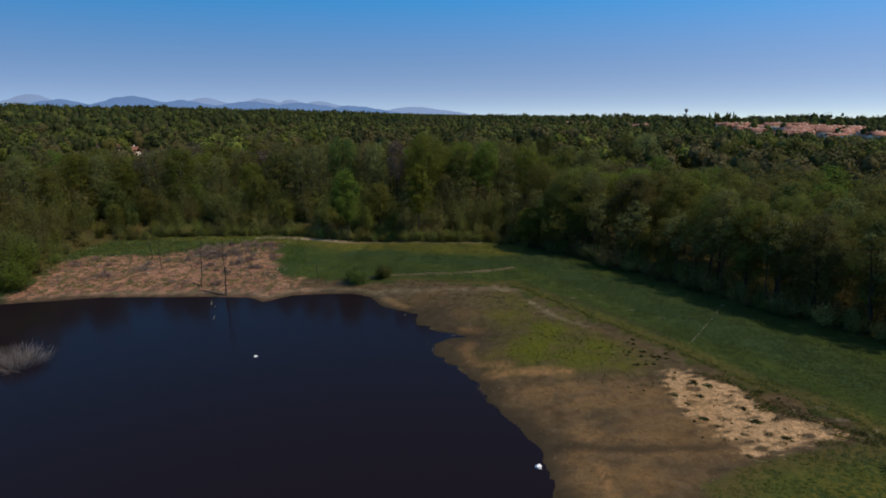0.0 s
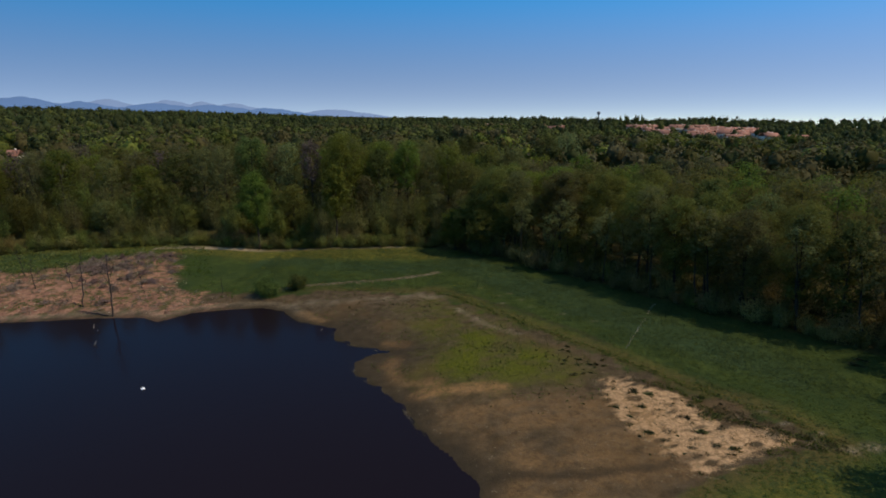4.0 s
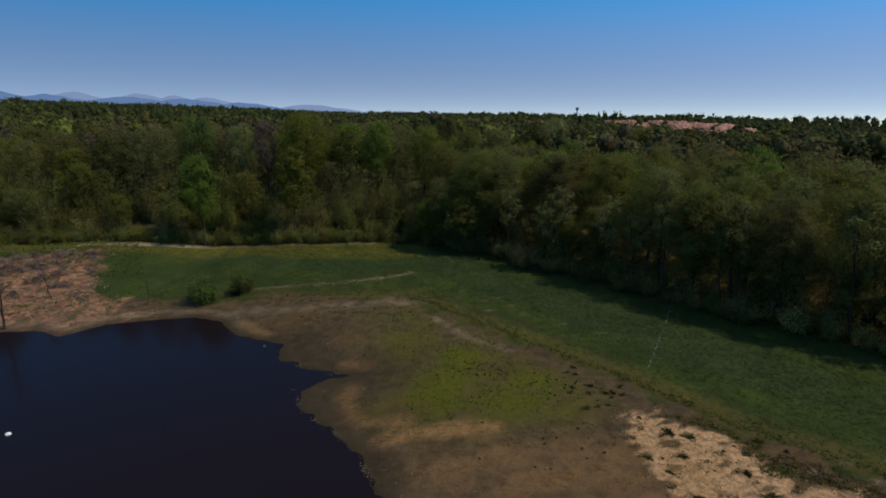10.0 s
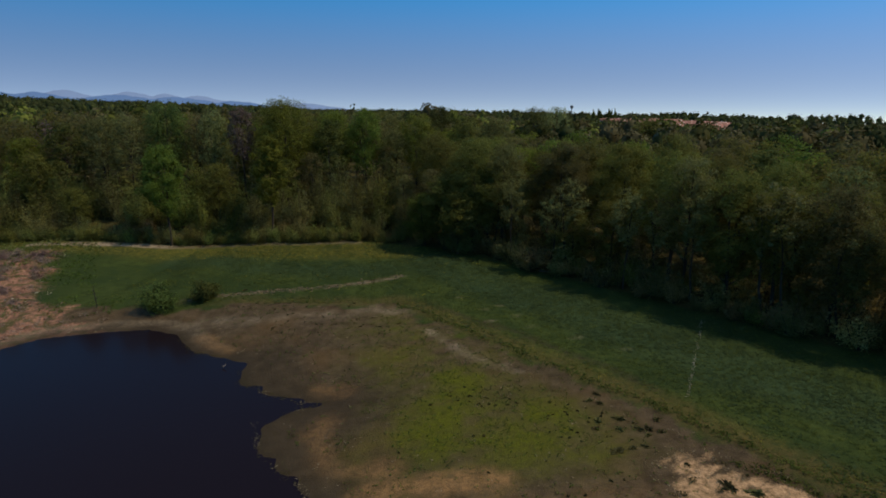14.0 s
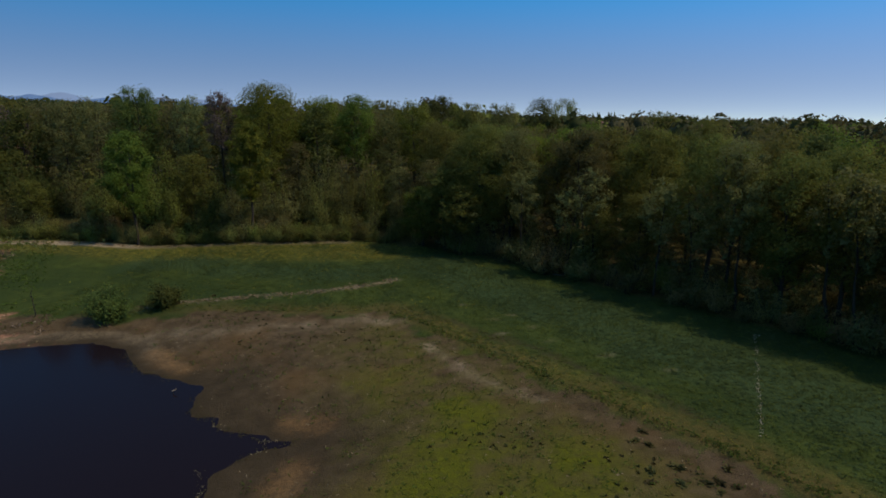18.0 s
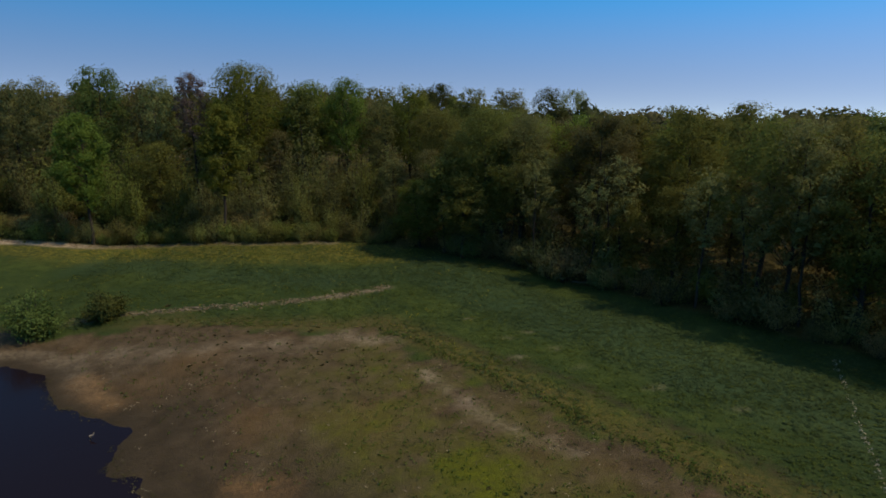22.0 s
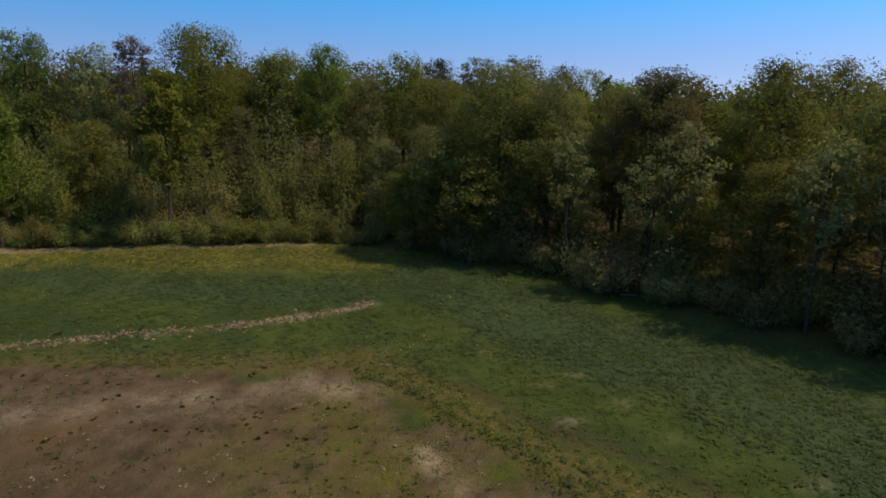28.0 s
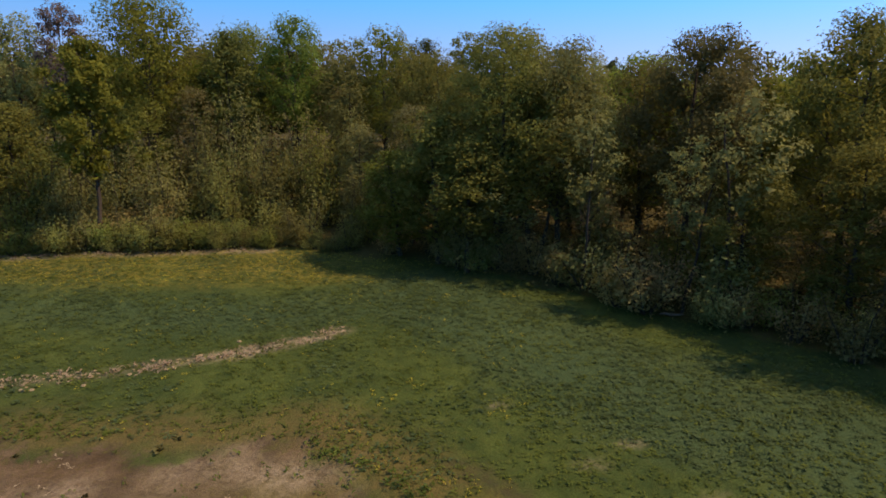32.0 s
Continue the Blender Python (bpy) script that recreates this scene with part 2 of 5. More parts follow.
def tree_meshes(seed, height, spread, base, leaves, size, leaf, thick=0.2, clumps=26, lean=0.0, limbs=True, shell=0.38):
    """Trunk with limbs, and a crown of leaf clumps on the limb ends. shell: the share of leaves on the crown's rounded outside."""
    rng = np.random.default_rng(seed)
    top = np.array([rng.normal() * lean, rng.normal() * lean, height * 0.9])
    trunk = crook(rng, (0, 0, -0.4), top, 8, 0.0045 * height)
    pieces = [tube(trunk, np.linspace(thick, 0.03, 8), 7 if limbs else 5)]
    centres, radii = [], []
    clumps = int(clumps * 1.3)

    def girth(u):  # the crown's half width at a share of its own height
        return np.sqrt(np.maximum(0.0, 1 - ((u - 0.49) / 0.525) ** 2))
    for k in range(clumps):
        u = (k + rng.uniform(0, 1)) / clumps
        h = base + (1 - base) * u  # share of the height
        wide = spread * rng.uniform(0.18, 0.36) * (0.7 + 0.3 * float(girth(u)))
        reach = max(0.0, spread * float(girth(u)) * rng.uniform(0.4, 1.08) - 0.25 * wide)
        ang = k * 2.4 + rng.uniform(-0.5, 0.5)
        end = np.array([math.cos(ang) * reach, math.sin(ang) * reach, h * height - 0.6 * wide])
        root_h = max(base * 0.7, h - rng.uniform(0.1, 0.25))
        root = np.array([np.interp(root_h * height, trunk[:, 2], trunk[:, i]) for i in range(3)])
        if limbs:
            pieces.append(tube(crook(rng, root, end, 4, 0.12), np.linspace(thick * 0.35 * (1.1 - h), 0.015, 4), 4))
        centres.append(end), radii.append(wide)
    centres, radii = np.array(centres), np.array(radii)
    leaves = int(leaves * 2.5)
    weight = radii**2 * np.linspace(0.6, 1.5, len(radii))
    pick = rng.choice(len(centres), leaves, p=weight / weight.sum())
    way = rng.normal(size=(leaves, 3))
    way /= np.linalg.norm(way, axis=1, keepdims=True)
    spots = centres[pick] + way * (radii[pick] * (0.2 + 0.83 * rng.uniform(0, 1, leaves) ** 0.6))[:, None] * np.array([1.15, 1.15, 0.78])
    # leaves that round the crown off, in lumps with gaps between them
    m = int(leaves * shell)
    u, ang = 0.06 + 0.9 * rng.uniform(0, 1, m), rng.uniform(0, 6.283, m)
    lump = np.sin(ang * 3 + seed) * np.sin(u * 9 + seed * 1.7) + 0.6 * np.sin(ang * 7 + u * 16 + seed)
    keep = lump > -0.55
    u, ang, lump = u[keep], ang[keep], lump[keep]
    out_r = spread * girth(u) * (0.86 + 0.12 * lump) * (1.0 - 0.26 * rng.uniform(0, 1, len(u)) ** 1.4)
    round_off = np.stack([np.cos(ang) * out_r, np.sin(ang) * out_r, (base + (1 - base) * u) * height + rng.normal(size=len(u)) * 0.3], 1)
    bulge = np.stack([np.cos(ang), np.sin(ang), 1.6 * (u - 0.45)], 1)
    spots, way = np.concatenate([spots[: leaves - len(u)], round_off]), np.concatenate([way[: leaves - len(u)], bulge])
    middle = spots - np.array([0, 0, height * (0.35 + 0.45 * base)])
    out = way + 0.7 * middle / (np.linalg.norm(middle, axis=1, keepdims=True) + 1e-9)
    tv, tf = joined(pieces)
    n = max(50, leaves // 18)  # wide sprays fill the inside
    inner = centres[rng.choice(len(centres), n)] * np.array([0.75, 0.75, 0.94]) + rng.normal(size=(n, 3)) * spread * 0.08
    lv, lf = joined([leaves_at(rng, spots, size * 0.73, 0.15, 0.7, out, 0.55, True), leaves_at(rng, inner, size * 1.7, 0.35, 0.8, three=True)])
    return mesh_of("trunk", tv, tf, BARK, True), mesh_of("crown", lv, lf, LEAF[leaf])


def shrub_meshes(seed, height, spread, leaves, size, leaf, stems=9):
    rng = np.random.default_rng(seed)
    pieces, ends = [], []
    for k in range(stems):
        ang, reach = rng.uniform(0, 6.28), spread * rng.uniform(0.15, 0.95)
        end = np.array([math.cos(ang) * reach, math.sin(ang) * reach, height * rng.uniform(0.45, 1.0) * (1.1 - 0.45 * reach / spread)])
        pieces.append(tube(crook(rng, (math.cos(ang) * 0.15, math.sin(ang) * 0.15, -0.2), end, 5, 0.08), np.linspace(0.05, 0.012, 5), 5))
        ends.append(end)
    ends = np.array(ends)
    leaves = int(leaves * 1.75)
    pick = rng.integers(0, stems, leaves)
    low = rng.uniform(0.15, 1.0, leaves)[:, None]
    spots = ends[pick] * np.hstack([low**0.6, low**0.6, low]) + rng.normal(size=(leaves, 3)) * spread * np.array([0.17, 0.17, 0.12])
    spots[:, 2] = np.maximum(spots[:, 2], 0.05)
    tv, tf = joined(pieces)
    lv, lf = leaves_at(rng, spots, size * 0.72, 0.3, 0.62, spots * np.array([1, 1, 0.6]) + rng.normal(size=spots.shape) * 0.5, three=True)
    return mesh_of("stems", tv, tf, BARK, True), mesh_of("foliage", lv, lf, LEAF[leaf])


def plant(name, meshes, parts, label, category, group=""):
    root = new(name)
    for me, p in zip(meshes, parts):
        part(p, me, root)
    return tagged(root, label, category, group)


# ---- the lie of the land ----
SHORE = [(-190, 20), (-140, 40), (-100, 52), (-78, 62.6), (-65, 70), (-54, 73.2), (-47.5, 75.3), (-41, 76.6), (-37.6, 75.3), (-35, 79.5), (-30, 81.8), (-26, 83), (-22.3, 82.1), (-19, 78.7), (-15.2, 77.6),
         (-13, 77.1), (-12.2, 75.4), (-10.6, 73.1), (-7.1, 71.5), (-4.5, 70.9), (-3, 70.9), (-4.2, 70), (-5.7, 68.5), (-7.2, 67.6), (-6.1, 66), (-4.9, 64.5), (-2.5, 62.3), (-0.9, 61.2), (0.4, 60.2), (2.6, 57.2), (5, 53.8), (7.4, 51.8), (10, 48.7), (11.9, 44.4), (12.8, 41), (14, 34), (13, 22), (8, 5), (-10, -40), (-190, -60)]
LOWLAND = [(-48, 84), (-38.7, 86), (-29, 86.7), (-20.5, 88.6), (-11, 89.5), (-2, 90.6), (1.5, 88), (5.1, 84.8), (11, 80), (16, 75.5), (20, 72.5), (24.7, 67.9), (29, 63.8), (35.3, 60), (37.5, 56.5), (31.2, 53.3), (25.6, 49), (22.7, 44.4), (19, 36), (16, 20), (-40, 20)]
MOSS = [(-3, 88), (0, 88), (3, 84.5), (9, 79.5), (15, 73), (18, 68), (16.5, 65.5), (11, 64), (5.5, 63), (3, 66), (3.5, 72), (0, 77), (-4, 83)]
SAND = [(19.7, 65.2), (24, 66.9), (28.8, 62.6), (29.6, 59.6), (34, 58), (36.8, 56.8), (34, 55.8), (30.3, 52.6), (27.4, 50.4), (25.2, 51.8), (23.1, 55), (21.4, 58.5)]
BEACH = [(-79, 60), (-82, 70), (-85, 79), (-83, 84.5), (-73, 87.5), (-68, 92), (-61, 102), (-53, 102.5), (-47, 94), (-42, 87.5), (-34, 84.5), (-24, 84), (-26, 82), (-37, 74), (-60, 70)]
EDGE = [(-260, 40), (-100, 55), (-81, 62.5), (-83, 75), (-89, 86), (-90, 95), (-80, 101.5), (-60, 107.4), (-42, 110.9), (-25, 114.3), (-12, 117.3), (-7, 115.2), (1, 112.3), (6, 110.5), (16, 103.6), (24, 97), (33, 90), (45, 80), (70, 60), (110, 30), (160, -20), (260, -120), (4000, -120), (4000, 6000), (-4000, 6000), (-4000, 40)]
WATER_Z = -0.85


def smooth(a, b, v):
    t = np.clip((v - a) / (b - a), 0, 1)
    return t * t * (3 - 2 * t)


def inside(poly, x, y):
    """Signed distance to a polygon's outline, above 0 inside."""
    x, y = np.asarray(x, float), np.asarray(y, float)
    best, odd = np.full(x.shape, 1e18), np.zeros(x.shape, bool)
    for (x0, y0), (x1, y1) in zip(poly, poly[1:] + poly[:1]):
        ex, ey = x1 - x0, y1 - y0
        t = np.clip(((x - x0) * ex + (y - y0) * ey) / (ex * ex + ey * ey), 0, 1)
        best = np.minimum(best, (x - x0 - t * ex) ** 2 + (y - y0 - t * ey) ** 2)
        if y0 != y1:
            odd ^= ((y0 > y) != (y1 > y)) & (x < x0 + (y - y0) * ex / ey)
    return np.where(odd, 1, -1) * np.sqrt(best)


def waves(x, y, size, seed):
    """Soft random relief of about the given size, from sines."""
    rng = np.random.default_rng(seed)
    out = np.zeros(np.shape(x))
    for k in range(7):
        a, f, ph = rng.uniform(0, 6.28), rng.uniform(0.6, 1.6) * 6.28 / size, rng.uniform(0, 6.28)
        out = out + np.sin((x * math.cos(a) + y * math.sin(a)) * f + ph)
    return out / 7


def ground_z(x, y):
    x, y = np.asarray(x, float), np.asarray(y, float)
    lake = inside(SHORE, x, y)
    z = np.where(lake > 0, WATER_Z - np.minimum(1.6, 0.12 * lake), WATER_Z + 0.8 * smooth(0, 9, -lake) + 0.02 * np.minimum(-lake, 4))
    z = z + np.where(lake > 0, 0, 0.12 * waves(x, y, 9, 3) * smooth(0, 5, -lake))
    z = z + 1.7 * smooth(-36, -56, x) * smooth(1, 24, -lake) * smooth(120, 20, np.abs(y - 60))
    z = z + 0.6 * smooth(95, 113, y) * smooth(14, 0, x)
    wood = inside(EDGE, x, y)
    z = z + 1.2 * smooth(-2, 14, wood) + 3.5 * smooth(0, 24, wood) * smooth(6, -14, x)
    z = z + 0.22 * smooth(-0.8, 0.8, -inside(LOWLAND, x, y)) * smooth(-40, -30, x) * smooth(0, 3, -lake)
    z = z + 0.05 * waves(x, y, 3.5, 5) * smooth(4, 0.5, np.abs(lake + 0.5)) * smooth(-22, -17, x)  # ragged flat shore
    far = np.hypot(x, y)
    z = z + 4 * np.exp(-(((x - 205) / 190) ** 2) - ((y - 900) / 130) ** 2) + 5 * smooth(990, 1120, y) * smooth(1500, 1250, y) * smooth(-200, 100, x) - 5 * np.exp(-(((x + 40) / 90) ** 2) - ((y - 910) / 45) ** 2)
    z = z - 0.02 * np.maximum(0, far - 1400)
    for hx, hy, size, high in ((350, 1355, 75, 10), (420, 1330, 45, 6), (560, 1290, 80, 11), (640, 1240, 60, 8), (-520, 640, 60, 7)):
        z = z + high * np.exp(-(((x - hx) / size) ** 2) - ((y - hy) / 90) ** 2)
    return z + smooth(120, 560, far) * (np.where(x > -400, np.maximum(-0.019 * (x + 400) - 0.012 * np.maximum(x, 0), -90), np.minimum(-0.055 * (x + 400), 42)) + 3 * waves(x, y, 420, 8))


def spaced(lo, hi, fine, reach, grow=1.16):
    """Grid lines: even between lo and hi, then ever wider out to the reach."""
    mid, step, outer = list(np.arange(lo, hi + fine / 2, fine)), fine, []
    while sum(outer) < reach:
        step *= grow
        outer.append(step)
    steps = np.cumsum(outer)
    return np.concatenate([(lo - steps)[::-1], mid, mid[-1] + steps])


gx, gy = spaced(-98, 52, 0.45, 5200), spaced(28, 120, 0.45, 5200)
GX, GY = np.meshgrid(gx, gy)
px, py = GX.ravel(), GY.ravel()
gv = np.stack([px, py, ground_z(px, py)], 1)
ix = np.arange(len(px)).reshape(GX.shape)
gf = np.stack([ix[:-1, :-1], ix[:-1, 1:], ix[1:, 1:], ix[1:, :-1]], -1).reshape(-1, 4)

# how much of each kind of ground: red meadow, green bare pale sand, blue moss; second: red beach, green forest floor, blue wet
wob = 1.2 * waves(px, py, 7, 5) + 0.7 * waves(px, py, 2.6, 6) + 0.5 * waves(px, py, 1.3, 9)


def along(line, x, y):
    """Distance to an open line."""
    best = np.full(np.shape(x), 1e18)
    for (x0, y0), (x1, y1) in zip(line, line[1:]):
        ex, ey = x1 - x0, y1 - y0
        t = np.clip(((x - x0) * ex + (y - y0) * ey) / (ex * ex + ey * ey), 0, 1)
        best = np.minimum(best, (x - x0 - t * ex) ** 2 + (y - y0 - t * ey) ** 2)
    return np.sqrt(best)


PATHWAY = [(-60, 105.2), (-52, 107.4), (-42, 110.0), (-30, 112.7), (-14, 116.2)]
GULLY = [(34, 57.4), (38, 56.5), (42, 56.2), (47, 55.2)]
STREAK = [(-26, 89.2), (-22.4, 90.8), (-19.2, 92.3), (-16.6, 93.8), (-14.2, 94.6), (-11, 96.1), (-7.6, 97.8), (-5.1, 99.5), (-3.6, 101)]
PALE = [(2.8, 84.6), (5.1, 82), (7, 79.4), (9.3, 78), (11.6, 76.9)]
GREY_BANK = [(-22, 84.2), (-15.9, 85), (-11.7, 86.4), (-8.5, 87.2), (-5.3, 88.9), (-3.2, 89.6), (-0.8, 88.8)]
FURROW = [(3.3, 90.2), (7.5, 86.9), (11.7, 84.6), (14, 82.2), (16.9, 79.5), (19.1, 77.9), (22.1, 74.4)]
CHANNEL = [(10.6, 48.6), (13.5, 49.4), (16.1, 49.2), (19.3, 49.7), (21.5, 50.6), (23.7, 51.2), (27.5, 53.6)]
BARS = [[(-1.7, 68.4), (-2, 66.5), (-0.3, 63.9), (0.9, 63), (4.1, 62.9)], [(-4.2, 73), (-2.1, 72.9)], [(-19.5, 81.6), (-16.7, 79.8), (-15.3, 79)], [(2.7, 60.6), (4.4, 61.4), (7.4, 62), (11, 62.6)], [(15.5, 46.6), (16.6, 43.2)]]
lake = inside(SHORE, px, py)
low = inside(LOWLAND, px, py)
meadow = smooth(-1.4, 1.4, -low + wob)
sand = smooth(-1.3, 1.6, inside(SAND, px, py) + wob * 1.1) * np.clip(0.8 + 0.7 * waves(px, py, 3.2, 14) + 0.9 * waves(px, py, 1.4, 27), 0, 1)
moss = smooth(-4.6, 3.4, inside(MOSS, px, py) + 1.5 * wob) * np.clip(0.42 + 0.6 * smooth(80, 68, py + 0.3 * px - 2) + 0.7 * waves(px, py, 6, 21) + 0.5 * waves(px, py, 2.3, 22), 0, 1.1)
beach = smooth(-2.5, 3.0, inside(BEACH, px, py) + 1.6 * wob + 1.5 * waves(px, py, 7, 26) - 0.5)
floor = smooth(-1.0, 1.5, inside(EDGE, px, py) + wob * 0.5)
wet = np.maximum(np.maximum(smooth(3.4, 0.2, -lake + 0.9 * wob), 0.8 * smooth(8.0, 0.8, -lake + 2.2 * wob) * smooth(-18, -12, px) * smooth(60, 64, py)), 0.8 * smooth(0.8, 0.2, along(CHANNEL, px, py) + 0.2 * wob))
pale = np.maximum((0.6 + 1.4 * smooth(-38, -46, px)) * smooth(1.25, 0.3, along(PATHWAY, px, py) + 0.2 * wob), (0.25 + 0.75 * smooth(-11, -7.5, px)) * smooth(0.85, 0.1, along(STREAK, px, py) + 0.4 * wob))
pale = np.maximum(pale, np.clip(0.15 + 1.6 * waves(px, py, 2.6, 63), 0, 0.9) * smooth(1.2, 0.2, along(GULLY, px, py) + 0.4 * wob))
pale = np.maximum(pale, np.clip(0.45 + 0.9 * waves(px, py, 2.4, 61), 0.05, 0.8) * smooth(0.9, 0.0, along(PALE, px, py) + 0.35 * wob))
pale = np.maximum(pale, np.clip(0.3 + 0.6 * waves(px, py, 3.4, 62), 0.02, 0.6) * smooth(2.0, 0.0, along(GREY_BANK, px, py) + 0.7 * wob))
pale = np.maximum(pale, 0.55 * smooth(1.2, 0.4, np.abs(-lake - 1.7 + 0.3 * wob)) * smooth(-14, -24, px) * smooth(60, 75, py))
orange = np.zeros(len(px))
for bar in BARS:
    orange = np.maximum(orange, 1.0 * smooth(1.4, 0.2, along(bar, px, py) + 0.6 * wob))
dry = inside([(3, 60.5), (8, 62), (14, 61.5), (18, 64), (26, 62), (27, 50), (22, 44), (17, 36), (13.5, 42), (10.5, 50), (6, 55)], px, py)
orange = np.maximum(orange, smooth(-1.5, 2.5, dry + wob) * np.clip(0.36 + 0.4 * waves(px, py, 7, 25) + 0.35 * waves(px, py, 2.6, 28), 0, 0.85))
blue = np.maximum(smooth(4.5, 0.5, along([(-36, 104), (-26, 103), (-15, 102.5), (-6, 103.6)], px, py) + 1.2 * wob) * 0.8, smooth(6.0, 1.5, along([(0, 107.5), (8, 99), (16, 92), (26, 82.5), (40, 70)], px, py) + 1.1 * wob) * smooth(46, 32, px))
margin = smooth(4.2, 0.6, -low + 1.0 * wob) * smooth(-26, -18, px) * smooth(0.4, -0.4, low)
dark = 0.9 * smooth(1.6, 0.3, along([(6.2, 71.9), (8.6, 72.2), (11.3, 72.5)], px, py) + 0.5 * wob)
dark = np.maximum(dark, 0.75 * smooth(0.75, 0.15, along(FURROW, px, py) + 0.2 * wob))
for sx, sy in ((4.9, 94.3), (7.9, 90.7), (9.3, 91.9), (11.2, 89), (8.7, 87.3), (12.6, 86.3), (16.8, 83.9), (20.9, 81.9), (32.0, 60.1), (34.6, 61.2), (35.4, 59.4), (37.7, 58.0), (38.8, 56.0), (40.6, 56.7), (42.6, 56.2)):
    pale = np.maximum(pale, (0.4 if sx < 25 else 0.75) * smooth(0.75, 0.1, np.hypot((px - sx) * 0.8 + (py - sy) * 0.6, 1.8 * (py - sy) - 0.6 * (px - sx)) + 0.25 * wob))
band = 0.6 * smooth(104.5, 109.0, py - 0.12 * (px + 20) + wob) * smooth(2, -8, px) + 0.3 * smooth(2.2, 0.4, np.abs(low + 1.6 + 0.5 * wob)) * smooth(-6, 4, px)
band = np.maximum(band, 0.45 * smooth(11, 3, np.hypot(px - 34, py - 46) + 1.5 * wob))


def coloured(me, name, r, g, b):
    att = me.color_attributes.new(name, "FLOAT_COLOR", "POINT")
    att.data.foreach_set("color", np.stack([r, g, b, np.ones(len(r))], 1).astype(np.float32).ravel())


def ground_material():
    mat, nt, b = material("ground", 0.95, 0.08)
    p = position(nt)

    def masks(name):
        a = nt.nodes.new("ShaderNodeAttribute")
        a.attribute_name = name
        s = nt.nodes.new("ShaderNodeSeparateColor")
        nt.links.new(a.outputs["Color"], s.inputs[0])
        return s.outputs
    m1, m2, m3, m4 = masks("kinds"), masks("kinds_more"), masks("kinds_lines"), masks("kinds_tints")
    fine, mid, big = noise_node(nt, 6.0, 5, 0.7, p), noise_node(nt, 0.9, 4, 0.6, p), noise_node(nt, 0.12, 3, 0.5, p)

    def edge(mask):  # a mask broken up by fine noise
        return calc(nt, "MULTIPLY_ADD", calc(nt, "SUBTRACT", calc(nt, "ADD", mask, calc(nt, "MULTIPLY", calc(nt, "SUBTRACT", fine, 0.5), 0.9)), 0.5), 3.0, 0.5, clamp=True)
    def soft(mask):  # a mask that thins out in specks
        return calc(nt, "MULTIPLY", mask, ramp(nt, noise_node(nt, 3.0, 6, 0.75, p, 0.4), (0.36, (0.15, 0.15, 0.15)), (0.6, (1, 1, 1))))
    mud = mix(nt, ramp(nt, mid, (0.35, (0, 0, 0)), (0.65, (1, 1, 1))), (0.034, 0.023, 0.012), (0.071, 0.049, 0.027))
    mud = mix(nt, ramp(nt, big, (0.53, (0, 0, 0)), (0.72, (0.6, 0.6, 0.6))), mud, (0.090, 0.050, 0.019))
    mud = mix(nt, ramp(nt, fine, (0.5, (0, 0, 0)), (0.72, (1, 1, 1))), mud, (0.053, 0.040, 0.012))
    speck = noise_node(nt, 2.2, 6, 0.75, p, 0.6)
    grass = mix(nt, ramp(nt, mid, (0.35, (0, 0, 0)), (0.65, (1, 1, 1))), (0.017, 0.029, 0.006), (0.034, 0.049, 0.010))
    grass = mix(nt, ramp(nt, big, (0.42, (0, 0, 0)), (0.6, (1, 1, 1))), grass, (0.016, 0.029, 0.007))
    grass = mix(nt, ramp(nt, fine, (0.5, (0, 0, 0)), (0.8, (0.8, 0.8, 0.8))), grass, (0.040, 0.043, 0.010))
    grass = mix(nt, calc(nt, "MULTIPLY", m3[2], ramp(nt, speck, (0.42, (0, 0, 0)), (0.62, (0.9, 0.9, 0.9)))), grass, (0.161, 0.119, 0.018))
    grass = mix(nt, calc(nt, "MULTIPLY", m4[0], ramp(nt, speck, (0.3, (0.3, 0.3, 0.3)), (0.6, (0.95, 0.95, 0.95)))), grass, mix(nt, fine, (0.013, 0.027, 0.011), (0.030, 0.052, 0.020)))
    grass = mix(nt, calc(nt, "MULTIPLY", m4[1], ramp(nt, speck, (0.35, (0.35, 0.35, 0.35)), (0.6, (0.95, 0.95, 0.95)))), grass, mix(nt, mid, (0.044, 0.036, 0.011), (0.078, 0.055, 0.019)))
    col = mix(nt, edge(m1[0]), mud, grass)
    col = mix(nt, soft(m4[2]), col, (0.028, 0.022, 0.011))
    col = mix(nt, calc(nt, "MULTIPLY", m1[2], ramp(nt, speck, (0.25, (0.72, 0.72, 0.72)), (0.66, (1, 1, 1)))), col, mix(nt, ramp(nt, speck, (0.35, (0, 0, 0)), (0.65, (1, 1, 1))), (0.038, 0.043, 0.005), (0.064, 0.069, 0.005)))
    soil = mix(nt, ramp(nt, calc(nt, "MULTIPLY_ADD", noise_node(nt, 0.6, 6, 0.7, p), 0.55, calc(nt, "MULTIPLY", speck, 0.45)), (0.42, (0, 0, 0)), (0.5, (0.5, 0.5, 0.5)), (0.6, (1, 1, 1))), (0.078, 0.039, 0.025), (0.270, 0.136, 0.080))
    col = mix(nt, edge(m2[0]), col, mix(nt, ramp(nt, mid, (0.47, (0, 0, 0)), (0.6, (0.85, 0.85, 0.85))), soil, (0.046, 0.046, 0.014)))
    sandy = mix(nt, ramp(nt, speck, (0.36, (0, 0, 0)), (0.62, (1, 1, 1))), (0.125, 0.078, 0.036), (0.385, 0.236, 0.120))
    col = mix(nt, edge(m1[1]), col, sandy)
    patchy = ramp(nt, noise_node(nt, 1.1, 8, 0.72, p, 0.5), (0.36, (0.3, 0.3, 0.3)), (0.58, (1, 1, 1)))
